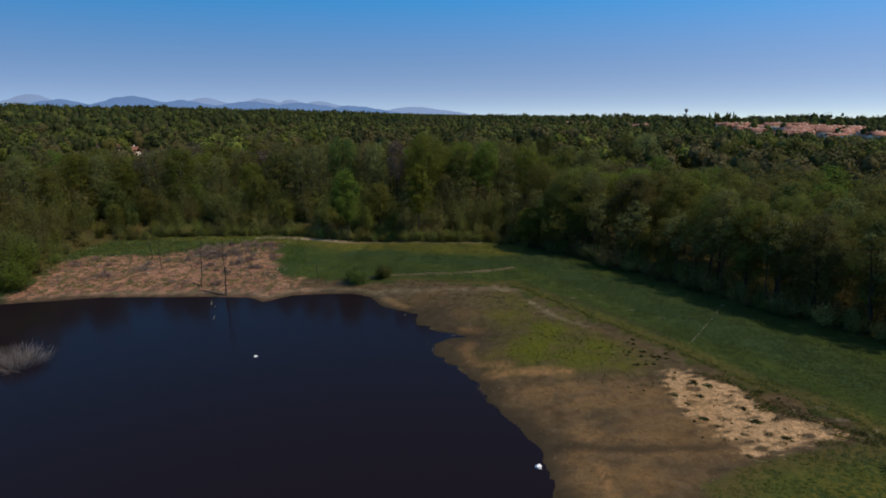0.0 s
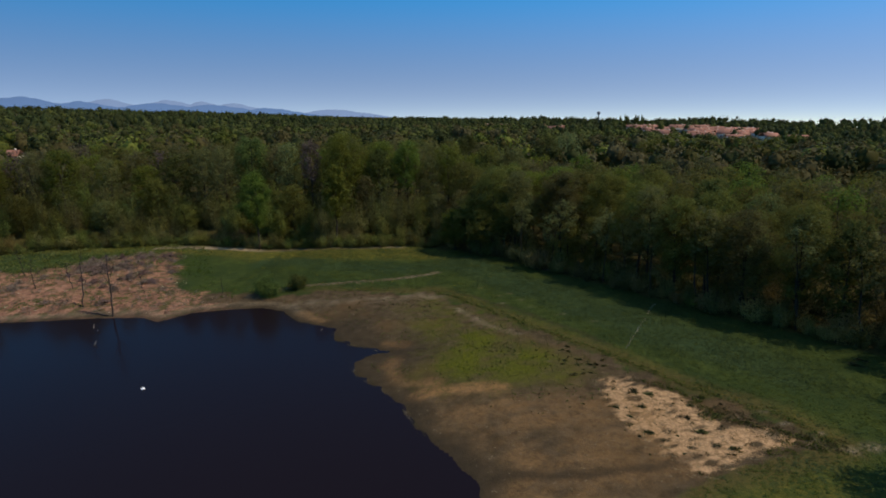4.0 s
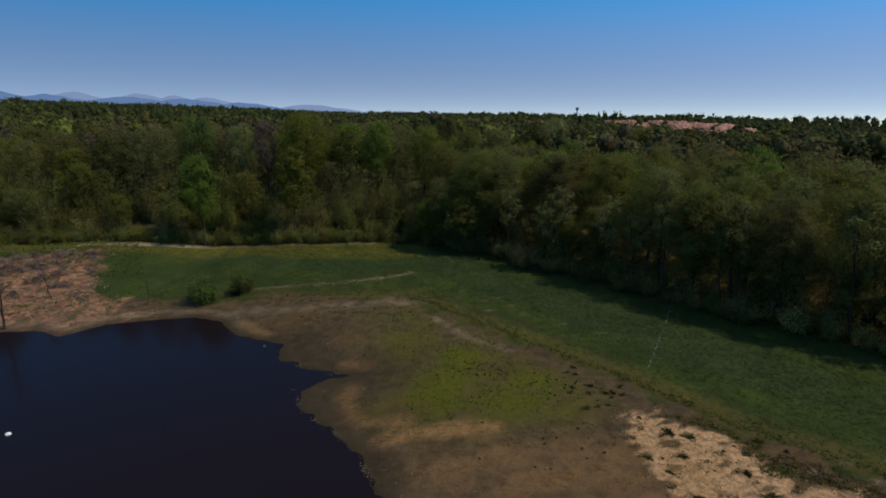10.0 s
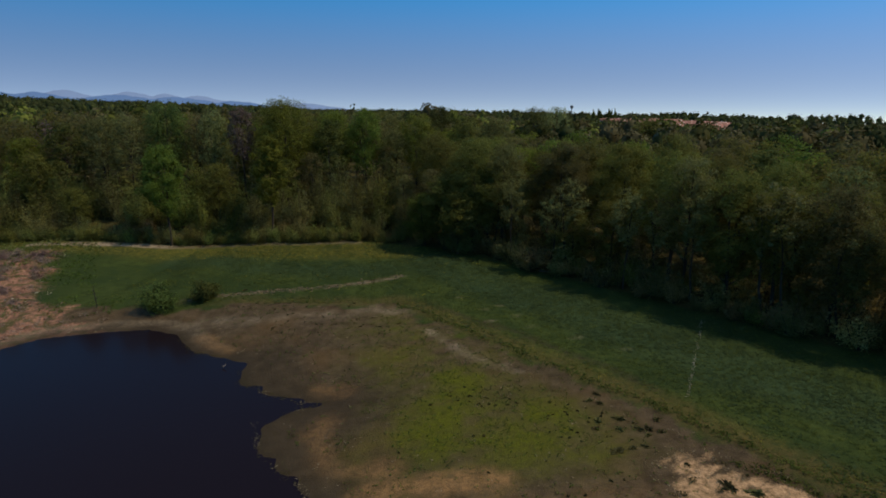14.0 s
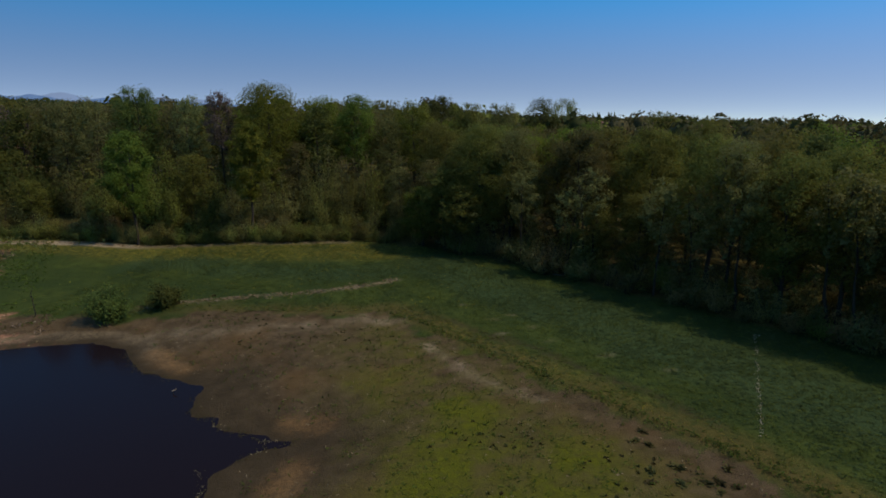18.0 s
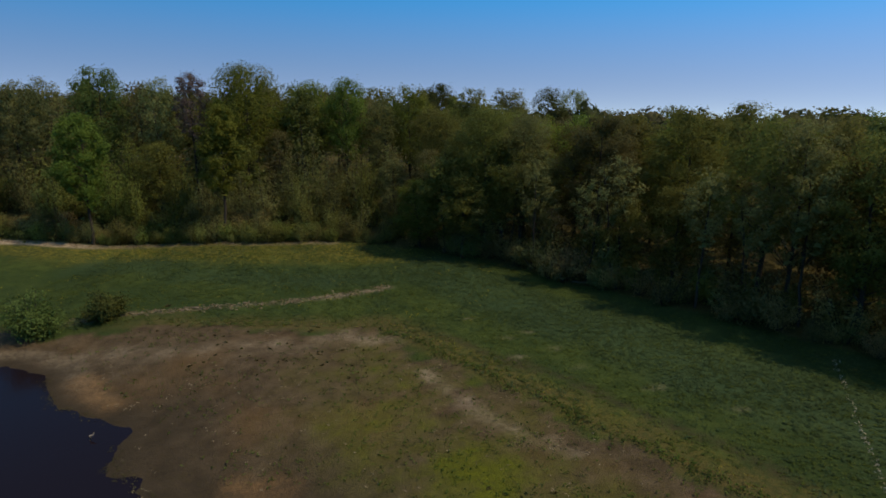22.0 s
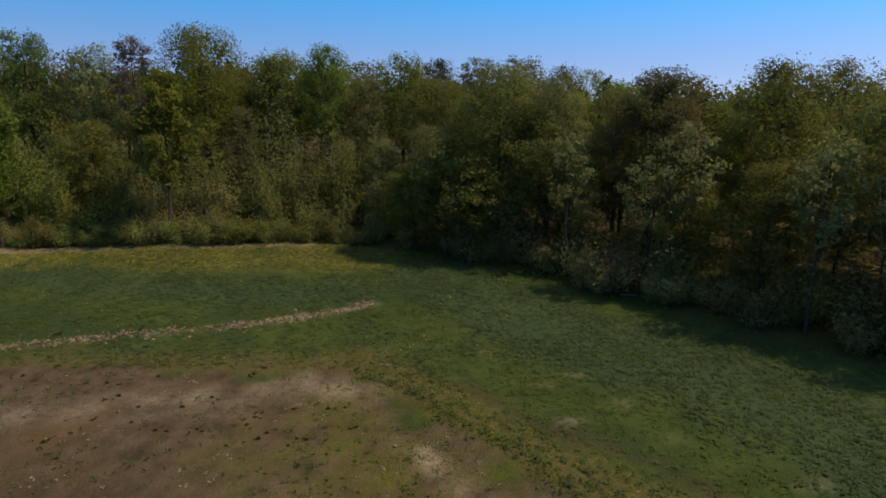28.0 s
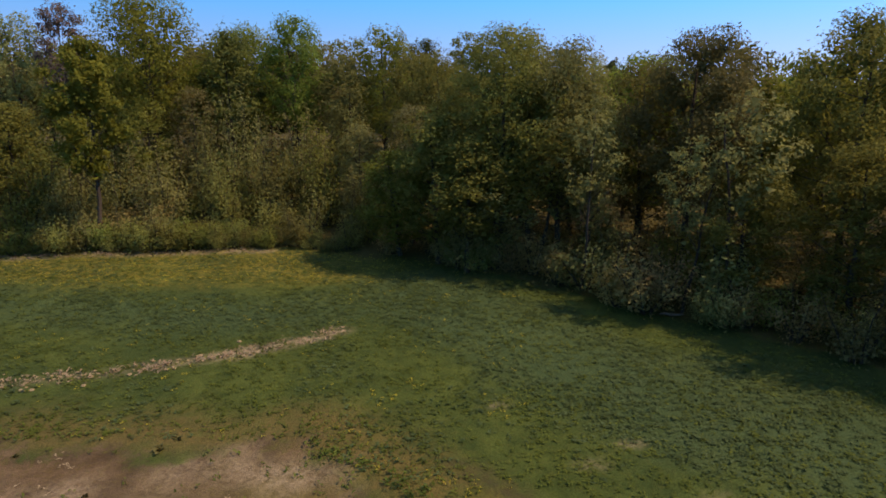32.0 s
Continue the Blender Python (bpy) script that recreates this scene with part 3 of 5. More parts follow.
    col = mix(nt, calc(nt, "MULTIPLY", calc(nt, "MULTIPLY", m3[1], patchy), ramp(nt, noise_node(nt, 3.0, 6, 0.75, p, 0.4), (0.32, (0.45, 0.45, 0.45)), (0.56, (1, 1, 1)))), col, mix(nt, fine, (0.130, 0.069, 0.024), (0.262, 0.145, 0.058)))
    col = mix(nt, soft(m3[0]), col, mix(nt, fine, (0.138, 0.106, 0.064), (0.28, 0.222, 0.142)))
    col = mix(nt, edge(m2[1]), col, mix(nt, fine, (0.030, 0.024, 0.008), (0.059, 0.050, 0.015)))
    col = mix(nt, calc(nt, "MULTIPLY", m2[2], 0.82), col, (0.024, 0.018, 0.010))
    grain = ramp(nt, noise_node(nt, 16.0, 5, 0.75, p), (0.34, (0.86, 0.86, 0.86)), (0.66, (1.52, 1.52, 1.52)))
    nt.links.new(mix(nt, 1.0, col, grain, "MULTIPLY"), b.inputs["Base Color"])
    tiny = noise_node(nt, 22.0, 4, 0.7, p)
    bump(nt, b, calc(nt, "ADD", calc(nt, "ADD", fine, mid), calc(nt, "MULTIPLY", tiny, 0.5)), 0.7, 0.1)
    return mat


ground = new("ground", mesh_of("ground", gv, gf, ground_material(), True))
coloured(ground.data, "kinds", meadow, sand, moss)
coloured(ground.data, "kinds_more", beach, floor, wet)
coloured(ground.data, "kinds_lines", pale, orange, band)
coloured(ground.data, "kinds_tints", blue, margin, dark)
tagged(ground, "uneven ground of meadow, dried mud and sandy banks", "ground", kind="structure")

# water, a little way under its banks
wmat, wnt, wb = material("lake_water", 0.13, 0.07)
wb.inputs["Base Color"].default_value = (0.0088, 0.0056, 0.0072, 1)
wb.inputs["IOR"].default_value = 1.33
bump(wnt, wb, noise_node(wnt, 1.6, 3, 0.5, position(wnt)), 0.05, 0.03)
water = new("water", mesh_of("water", [(-200, -70, WATER_Z), (20, -70, WATER_Z), (20, 90, WATER_Z), (-200, 90, WATER_Z)], [(0, 1, 2, 3)], wmat))
tagged(water, "still dark brown lake water mirroring the sky", "lake", kind="structure")

# ---- the wood ----
TREES = [
    # height, spread, crown base, leaves, leaf size, leaf, thickness, clumps
    (16.0, 4.0, 0.20, 2800, 0.35, "mid", 0.24, 34), (17.0, 4.3, 0.24, 2800, 0.35, "bronze", 0.26, 36), (15.0, 3.8, 0.16, 2700, 0.35, "fresh", 0.22, 32),
    (16.0, 3.4, 0.26, 2100, 0.30, "olive", 0.2, 30), (17.0, 4.8, 0.24, 3000, 0.37, "yellow", 0.28, 38), (14.0, 3.4, 0.14, 2500, 0.35, "dark", 0.2, 30),
    (16.5, 4.2, 0.30, 2500, 0.33, "mid", 0.24, 32), (16.0, 3.6, 0.30, 2100, 0.30, "bronze", 0.2, 28), (14.0, 3.0, 0.3, 2200, 0.32, "yellow", 0.18, 28),
    (15.5, 3.4, 0.30, 1500, 0.28, "purple", 0.2, 28),
]
LABELS = {"mid": "tall broadleaf tree with mid-green spring leaves", "bronze": "tall oak with bronze-brown young leaves", "fresh": "broadleaf tree in fresh bright green leaf",
          "olive": "thin tree with sparse olive-grey budding crown", "dark": "dense dark green broadleaf tree", "yellow": "broadleaf tree in bright yellow-green leaf", "cream": "tree with pale cream buds", "purple": "half-bare tree with dull purplish buds"}
kinds, light_kinds, fine_kinds = [], [], []
for n, (h, sp, base, lv, ls, leaf, th, cl) in enumerate(TREES):
    kinds.append((tree_meshes(100 + n, h, sp, base, lv, ls, leaf, th, cl, lean=0.5), h, leaf))
    light_kinds.append((tree_meshes(200 + n, h, sp * 1.1, max(base, 0.4), int(lv / 3.3), ls * 1.4, leaf, th, 22, lean=0.5, limbs=False), h, leaf))


for n in (0, 1, 3, 6):
    h, sp, base, lv, ls, leaf, th, cl = TREES[n]
    fine_kinds.append((tree_meshes(250 + n, h, sp, base + 0.06, int(lv * 1.9), ls * 0.68, leaf, th, cl, lean=0.7, shell=0.2), h, leaf))


def stand(x, y):
    return float(ground_z(np.array([x]), np.array([y]))[0])


firsts = {}


def set_out(key, make, x, y, size=(1, 1, 1), turn=0.0, sink=0.0, tilt=0.0):
    """The first of a kind is built, later ones are copies; each stands on the ground at (x, y)."""
    m = Matrix.Translation((x, y, stand(x, y) - sink)) @ Matrix.Rotation(turn, 4, "Z") @ Matrix.Rotation(tilt, 4, "X") @ Matrix.Diagonal((*size, 1))
    if key in firsts:
        ob = copy_thing(firsts[key], Matrix.Identity(4))
    else:
        ob = firsts[key] = make()
    ob.matrix_basis = m
    return ob


def grove(key, meshes, leaf):
    return lambda: plant("tree", meshes, ("trunk", "crown"), LABELS[leaf], "tree", "trees of the wood")


# trees that stand out: place, top, spread, crown base, leaves, leaf size, leaf, thickness, clumps, label
MARKED = [
    (4.8, 113.0, 17.2, 3.9, 0.30, 4200, 0.30, "mid", 0.27, 40, "tall slender oak with a dark straight trunk at the meadow's corner"),
    (16.7, 111.9, 16.7, 4.2, 0.34, 3800, 0.34, "bronze", 0.26, 32, "oak with clumped bronze-green crown above its neighbours"),
    (23.9, 107.8, 16.8, 4.2, 0.34, 3600, 0.34, "mid", 0.26, 30, "broad oak with clumped green crown at the wood's edge"),
    (-29.2, 127.2, 22.8, 6.0, 0.40, 5200, 0.32, "yellow", 0.34, 46, "big domed tree with yellow-green crown on fanning limbs"),
    (-35.6, 124.6, 21.4, 2.5, 0.55, 1500, 0.30, "purple", 0.2, 22, "narrow dark purplish-brown half-leaved tree"),
    (-26.6, 114.6, 17.2, 2.8, 0.42, 2600, 0.36, "yellow", 0.2, 22, "slim tree with bright yellow-green leaf clumps"),
    (-41.5, 111.0, 16.2, 3.2, 0.35, 3000, 0.36, "fresh", 0.2, 26, "round tree in bright fresh green leaf"),
    (1.3, 135.5, 19.7, 3.6, 0.35, 2600, 0.34, "mid", 0.24, 28, "tall green oak behind the wood's corner"),
    (6.3, 132.6, 19.7, 4.0, 0.35, 2800, 0.34, "bronze", 0.26, 30, "tall bronze-leaved oak behind the wood's corner"),
    (13.1, 161.8, 21.1, 4.6, 0.35, 2600, 0.34, "dark", 0.24, 28, "tall dark green oak behind the wood's corner"),
    (-5.9, 152.6, 21.4, 3.6, 0.45, 2400, 0.36, "dark", 0.24, 26, "dark round-topped tree above the canopy"),
    (-23.2, 134.9, 20.9, 4.6, 0.35, 3600, 0.32, "yellow", 0.28, 36, "tall dome-shaped tree in light yellow-green leaf"),
    (-16.1, 131.0, 21.1, 3.8, 0.35, 3200, 0.32, "fresh", 0.26, 32, "tall tree with full fresh green crown"),
    (-50, 126.0, 22.5, 4.4, 0.3, 3400, 0.34, "dark", 0.28, 34, "tall dense dark green tree"),
    (-7.4, 133.5, 20.2, 3.8, 0.35, 2600, 0.32, "yellow", 0.24, 30, "full-crowned tree in yellow-green leaf"),
    (18.3, 171.4, 21.2, 4.4, 0.4, 1600, 0.4, "olive", 0.24, 22, "grey-olive budding tree behind the wood's corner"),
    (32.0, 116.0, 17.5, 4.0, 0.34, 2600, 0.34, "mid", 0.25, 30, "broad green oak above the wood's edge"),
    (42.3, 191.0, 18.3, 4.6, 0.4, 1500, 0.45, "mid", 0.24, 22, "round green treetop far back in the wood"),
    (9.0, 117.0, 16.0, 3.4, 0.3, 2600, 0.3, "bronze", 0.22, 30, "thin bronze-leaved oak beside the tall corner oak"),
]
for n, (x, y, top, sp, base, lv, ls, leaf, th, cl, label) in enumerate(MARKED):
    lv, ls = (int(lv * 2.1), ls * 0.64) if x > 0 and y < 120 else (int(lv * 1.3), ls * 0.86)
    meshes = tree_meshes(400 + n, top - stand(x, y), sp, base, lv, ls, leaf, th, cl, lean=0.3, shell=0.1 if "clump" in label else 0.35)
    plant("tree", meshes, ("trunk", "crown"), label, "tree", "trees of the wood").location = (x, y, stand(x, y))

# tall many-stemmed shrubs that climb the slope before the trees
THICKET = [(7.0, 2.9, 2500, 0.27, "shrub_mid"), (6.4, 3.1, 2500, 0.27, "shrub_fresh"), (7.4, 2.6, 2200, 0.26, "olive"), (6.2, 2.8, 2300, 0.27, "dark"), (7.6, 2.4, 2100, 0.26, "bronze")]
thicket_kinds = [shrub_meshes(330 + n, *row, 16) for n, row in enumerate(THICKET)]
TALL_WORDS = {"shrub_mid": "tall mid-green many-stemmed shrub on the wood's slope", "shrub_fresh": "tall fresh green shrub on the wood's slope", "olive": "tall thin olive-grey shrub on the wood's slope",
              "dark": "tall dark green shrub on the wood's slope", "bronze": "tall bronze-leaved sapling shrub on the wood's slope"}

rng = np.random.default_rng(7)
cand = np.stack([rng.uniform(-125, 75, 9000), rng.uniform(45, 175, 9000)], 1)
deep = inside(EDGE, cand[:, 0], cand[:, 1])
ok = (deep > np.where(cand[:, 0] < -8, 4.2, 2.5)) & (deep < 44)
cand, deep = cand[ok], deep[ok]
taken = np.array([row[:2] for row in MARKED])
behind = []
for p, d in zip(cand, deep):
    if np.min(((taken - p) ** 2).sum(1)) <= ((2.9 if p[0] < -6 and d < 11 else 3.4 if p[0] < -6 else 4.1) + 0.03 * d) ** 2:
        continue
    taken = np.vstack([taken, p])
    left = p[0] < -6
    share = [0.14, 0.1, 0.08, 0.34, 0.04, 0.1, 0.08, 0.06, 0.02, 0.04] if p[0] < -48 else [0.2, 0.06, 0.13, 0.22, 0.08, 0.1, 0.11, 0.03, 0.05, 0.02] if left else [0.16, 0.08, 0.09, 0.25, 0.08, 0.03, 0.21, 0.08, 0.01, 0.01]
    k = int(rng.choice(len(TREES), p=share))
    near_path = not left and d < 12 and -4 < p[0] < 48
    f = {0: 0, 1: 1, 3: 2, 6: 3, 2: 0, 4: 3, 5: 0, 7: 1, 8: 0, 9: 2}[k]
    row = fine_kinds[f] if near_path else kinds[k] if d < 15 or (d < 17 and not left) else light_kinds[k]
    top = rng.uniform(16.8, 21.0) if left else rng.uniform(14.0, 17.2)
    if 13 < p[0] < 27 and 98 < p[1] < 107.5:  # a gap that lets the sun in on the scrub
        top = rng.uniform(7.0, 10.5)
    elif left and d < 11:  # low trees in front, the tall ones behind them
        top = rng.uniform(5.5, 9.0) + 0.75 * d
    elif d < 9:
        top -= rng.uniform(0.5, 5.0)
    if left and d < 11 and rng.uniform() < 0.82:
        k = int(rng.choice(5, p=[0.28, 0.22, 0.22, 0.16, 0.12]))
        tall = (top - stand(p[0], p[1])) / THICKET[k][0] * rng.uniform(0.8, 1.1)
        wide = rng.uniform(0.75, 1.15)
        set_out(("thicket", k), lambda: plant("shrub", thicket_kinds[k], ("stem", "foliage"), TALL_WORDS[THICKET[k][4]], "shrub", "undergrowth shrubs"), p[0], p[1], (wide, wide, tall), rng.uniform(0, 6.28))
        continue
    tall = (top - stand(p[0], p[1])) / row[1]
    wide = (0.32 + 0.68 * tall) * rng.uniform(0.85, 1.15)
    turn = rng.uniform(0, 6.28)
    if d < 15 or (d < 17 and not left):
        set_out(("fine", f) if near_path else ("tree", k, True), grove(k, row[0], row[2]), p[0], p[1], (wide, wide, tall), turn)
    else:
        behind.append((k, p[0], p[1], wide, tall, turn))

def joined_copies(src, name, spots, label, category):
    """Copies of a mesh at (x, y, width, height, turn), joined into one."""
    v = np.empty(len(src.vertices) * 3)
    src.vertices.foreach_get("co", v)
    v = v.reshape(-1, 3)
    f = np.empty(len(src.loops), int)
    src.loops.foreach_get("vertex_index", f)
    f = f.reshape(len(src.polygons), -1)
    pieces = []
    for x, y, wide, tall, turn in spots:
        c, s = math.cos(turn) * wide, math.sin(turn) * wide
        pieces.append((np.stack([v[:, 0] * c - v[:, 1] * s + x, v[:, 0] * s + v[:, 1] * c + y, v[:, 2] * tall + stand(x, y)], 1), f))
    if pieces:
        tagged(new(name, mesh_of(name, *joined(pieces), src.materials[0], "crown" not in name and "leaves" not in name)), label, category, kind="stuff")


# trees too deep in the wood to tell apart
for n in range(len(TREES)):
    for which, name in ((0, "back_trunks"), (1, "back_crowns")):
        joined_copies(light_kinds[n][0][which], name, [row[1:] for row in behind if row[0] == n], "dense trees deep in the wood" if which else "trunks deep in the wood", "wood")

# low dense trees in front, whose shade falls on the meadow, and thin dark stems between them
FRONT = [(0.2, 113.2, 11), (2.4, 111.6, 9.5), (-2.8, 114.8, 8), (4.5, 112.6, 8)]
for n, (x, y, h) in enumerate(FRONT):
    k = (0, 6, 2, 3)[n % 4]
    set_out(("tree", k, True), grove(k, kinds[k][0], kinds[k][2]), x, y, (0.85, 0.85, h / kinds[k][1]), n * 1.3)
for x, y, h, k in ((47.6, 50.4, 14, 0), (48.5, 48.2, 12, 5), (58.2, 72.5, 15, 0), (59.5, 70.2, 14, 5), (56.6, 64.2, 13.5, 0)):
    set_out(("tree", k, True), grove(k, kinds[k][0], kinds[k][2]), x, y, (0.9, 0.9, h / kinds[k][1]), x)
for n, (x, y, h, sp) in enumerate(((-86, 154, 17, 3.6), (-99, 128, 15.5, 3.0), (-105, 206, 17, 4.0))):
    plant("tree", tree_meshes(460 + n, h - stand(x, y), sp, 0.35, 900, 0.5, "cream", 0.2, 20, limbs=False), ("trunk", "crown"), "tree with pale cream buds among green ones", "tree", "trees of the wood").location = (x, y, stand(x, y))
for n, (x, y, h, sp) in enumerate(((-80.5, 67.2, 6.5, 3.2), (-84.5, 73, 7.5, 3.2), (-83.5, 69.5, 8.5, 3.4))):
    plant("bush", shrub_meshes(470 + n, h, sp, 3000, 0.3, "fresh", 18), ("stem", "foliage"), "tall fresh green bush at the end of the beach", "bush").location = (x, y, stand(x, y))
stem_kind = tree_meshes(190, 14.0, 2.3, 0.5, 700, 0.3, "olive", 0.15, 14, lean=1.3)


def edge_y(x):
    """The meadow's border along the near side of the wood."""
    return float(np.interp(x, [1, 6, 16, 24, 33, 45, 70], [112.3, 110.5, 103.6, 97, 90, 80, 60]))


for n in range(13):
    x = 2.5 + n * 3.9 + rng.uniform(-1.6, 1.6)
    k = rng.uniform(0.7, 1.02)
    set_out("stem", lambda: plant("tree", stem_kind, ("trunk", "crown"), "slender dark-stemmed tree with thin olive crown", "tree", "trees of the wood"), x, edge_y(x) + rng.uniform(1.2, 3.0), (k, k, k), rng.uniform(0, 6.28))
# full-crowned oaks in the front row, whose shade lies on the meadow
for n, x in enumerate((2.4, 6.6, 8.6, 29.4, 32.6, 36, 39.5, 45)):
    k = (0, 3, 1, 2, 0, 3, 1, 0)[n]
    tall = rng.uniform(12.6, 15.8) / fine_kinds[k][1]
    set_out(("fine", k), grove(k, fine_kinds[k][0], fine_kinds[k][2]), x, edge_y(x) + rng.uniform(2.4, 4.6), (0.92, 0.92, tall), rng.uniform(0, 6.28))

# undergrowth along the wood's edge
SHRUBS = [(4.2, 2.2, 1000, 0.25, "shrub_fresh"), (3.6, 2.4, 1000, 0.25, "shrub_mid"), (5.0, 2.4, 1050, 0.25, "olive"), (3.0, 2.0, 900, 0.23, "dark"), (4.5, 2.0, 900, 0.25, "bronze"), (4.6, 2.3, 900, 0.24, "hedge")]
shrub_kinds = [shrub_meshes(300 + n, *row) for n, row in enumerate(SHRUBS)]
WORDS = {"shrub_fresh": "fresh green leafy shrub at the foot of the wood", "shrub_mid": "mid-green leafy shrub at the foot of the wood", "olive": "tall olive-grey shrub at the wood's edge",
         "dark": "low dark green shrub in the wood's shade", "hedge": "thin olive-brown shrub at the wood's edge", "bronze": "thin bronze-leaved sapling at the wood's edge"}
c2 = np.stack([rng.uniform(-110, 60, 9000), rng.uniform(60, 135, 9000)], 1)
d2 = inside(EDGE, c2[:, 0], c2[:, 1])
ok = (d2 > 0.6) & (d2 < np.where(c2[:, 0] < -6, 19, 8.5))
# a close hem of low ones first
walk_x = np.arange(-88, -8, 0.95)
hem = np.stack([walk_x, np.interp(walk_x, [e[0] for e in EDGE[5:12]], [e[1] for e in EDGE[5:12]]) + rng.uniform(-0.1, 0.9, len(walk_x))], 1)
for p in hem:
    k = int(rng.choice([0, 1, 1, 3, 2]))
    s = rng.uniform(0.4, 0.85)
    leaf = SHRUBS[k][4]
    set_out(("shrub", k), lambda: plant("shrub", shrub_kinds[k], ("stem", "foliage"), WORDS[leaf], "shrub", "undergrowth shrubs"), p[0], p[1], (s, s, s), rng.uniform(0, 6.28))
for n in range(40):
    x = 0.5 + n * 1.25 + rng.uniform(-0.4, 0.4)
    y = edge_y(x) + rng.uniform(-0.2, 2.2)
    k, s = int(rng.choice([5, 5, 2, 4])), rng.uniform(0.45, 1.0) * (1.4 if 9 < x < 15 or 24 < x < 29 else 1.0)
    leaf = SHRUBS[k][4]
    set_out(("shrub", k), lambda: plant("shrub", shrub_kinds[k], ("stem", "foliage"), WORDS[leaf], "shrub", "undergrowth shrubs"), x, y, (s, s, s), rng.uniform(0, 6.28))
spots, thick_growth = np.zeros((0, 2)), []
for p, d in zip(c2[ok], d2[ok]):
    if len(spots) and np.min(((spots - p) ** 2).sum(1)) <= (1.9 + 0.14 * d) ** 2:
        continue
    spots = np.vstack([spots, p])
    left = p[0] < -6
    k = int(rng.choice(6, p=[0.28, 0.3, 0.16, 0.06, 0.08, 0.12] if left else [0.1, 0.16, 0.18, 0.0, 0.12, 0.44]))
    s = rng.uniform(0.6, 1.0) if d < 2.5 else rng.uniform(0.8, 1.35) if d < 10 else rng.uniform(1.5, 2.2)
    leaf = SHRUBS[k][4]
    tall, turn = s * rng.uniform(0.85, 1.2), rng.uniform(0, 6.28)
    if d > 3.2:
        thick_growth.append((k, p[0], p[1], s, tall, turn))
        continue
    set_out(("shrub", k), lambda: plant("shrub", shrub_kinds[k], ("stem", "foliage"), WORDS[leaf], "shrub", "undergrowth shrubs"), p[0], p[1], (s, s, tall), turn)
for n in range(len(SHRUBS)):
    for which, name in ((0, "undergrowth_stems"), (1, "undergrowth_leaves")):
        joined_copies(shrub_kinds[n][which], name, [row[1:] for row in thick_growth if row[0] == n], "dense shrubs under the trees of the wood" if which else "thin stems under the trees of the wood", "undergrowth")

# two bushes on the meadow
for x, y, h, r, leaf, seed, label in ((-27.3, 87.0, 3.9, 2.0, "bush", 71, "lone leafy green bush on the meadow by the lake"), (-23.6, 89.9, 2.6, 1.7, "dark", 72, "lone dark green bush on the meadow by the lake")):
    bush = plant("bush", shrub_meshes(seed, h, r, 3600, 0.24, leaf, 22), ("stem", "foliage"), label, "bush")
    bush.location = (x, y, stand(x, y))


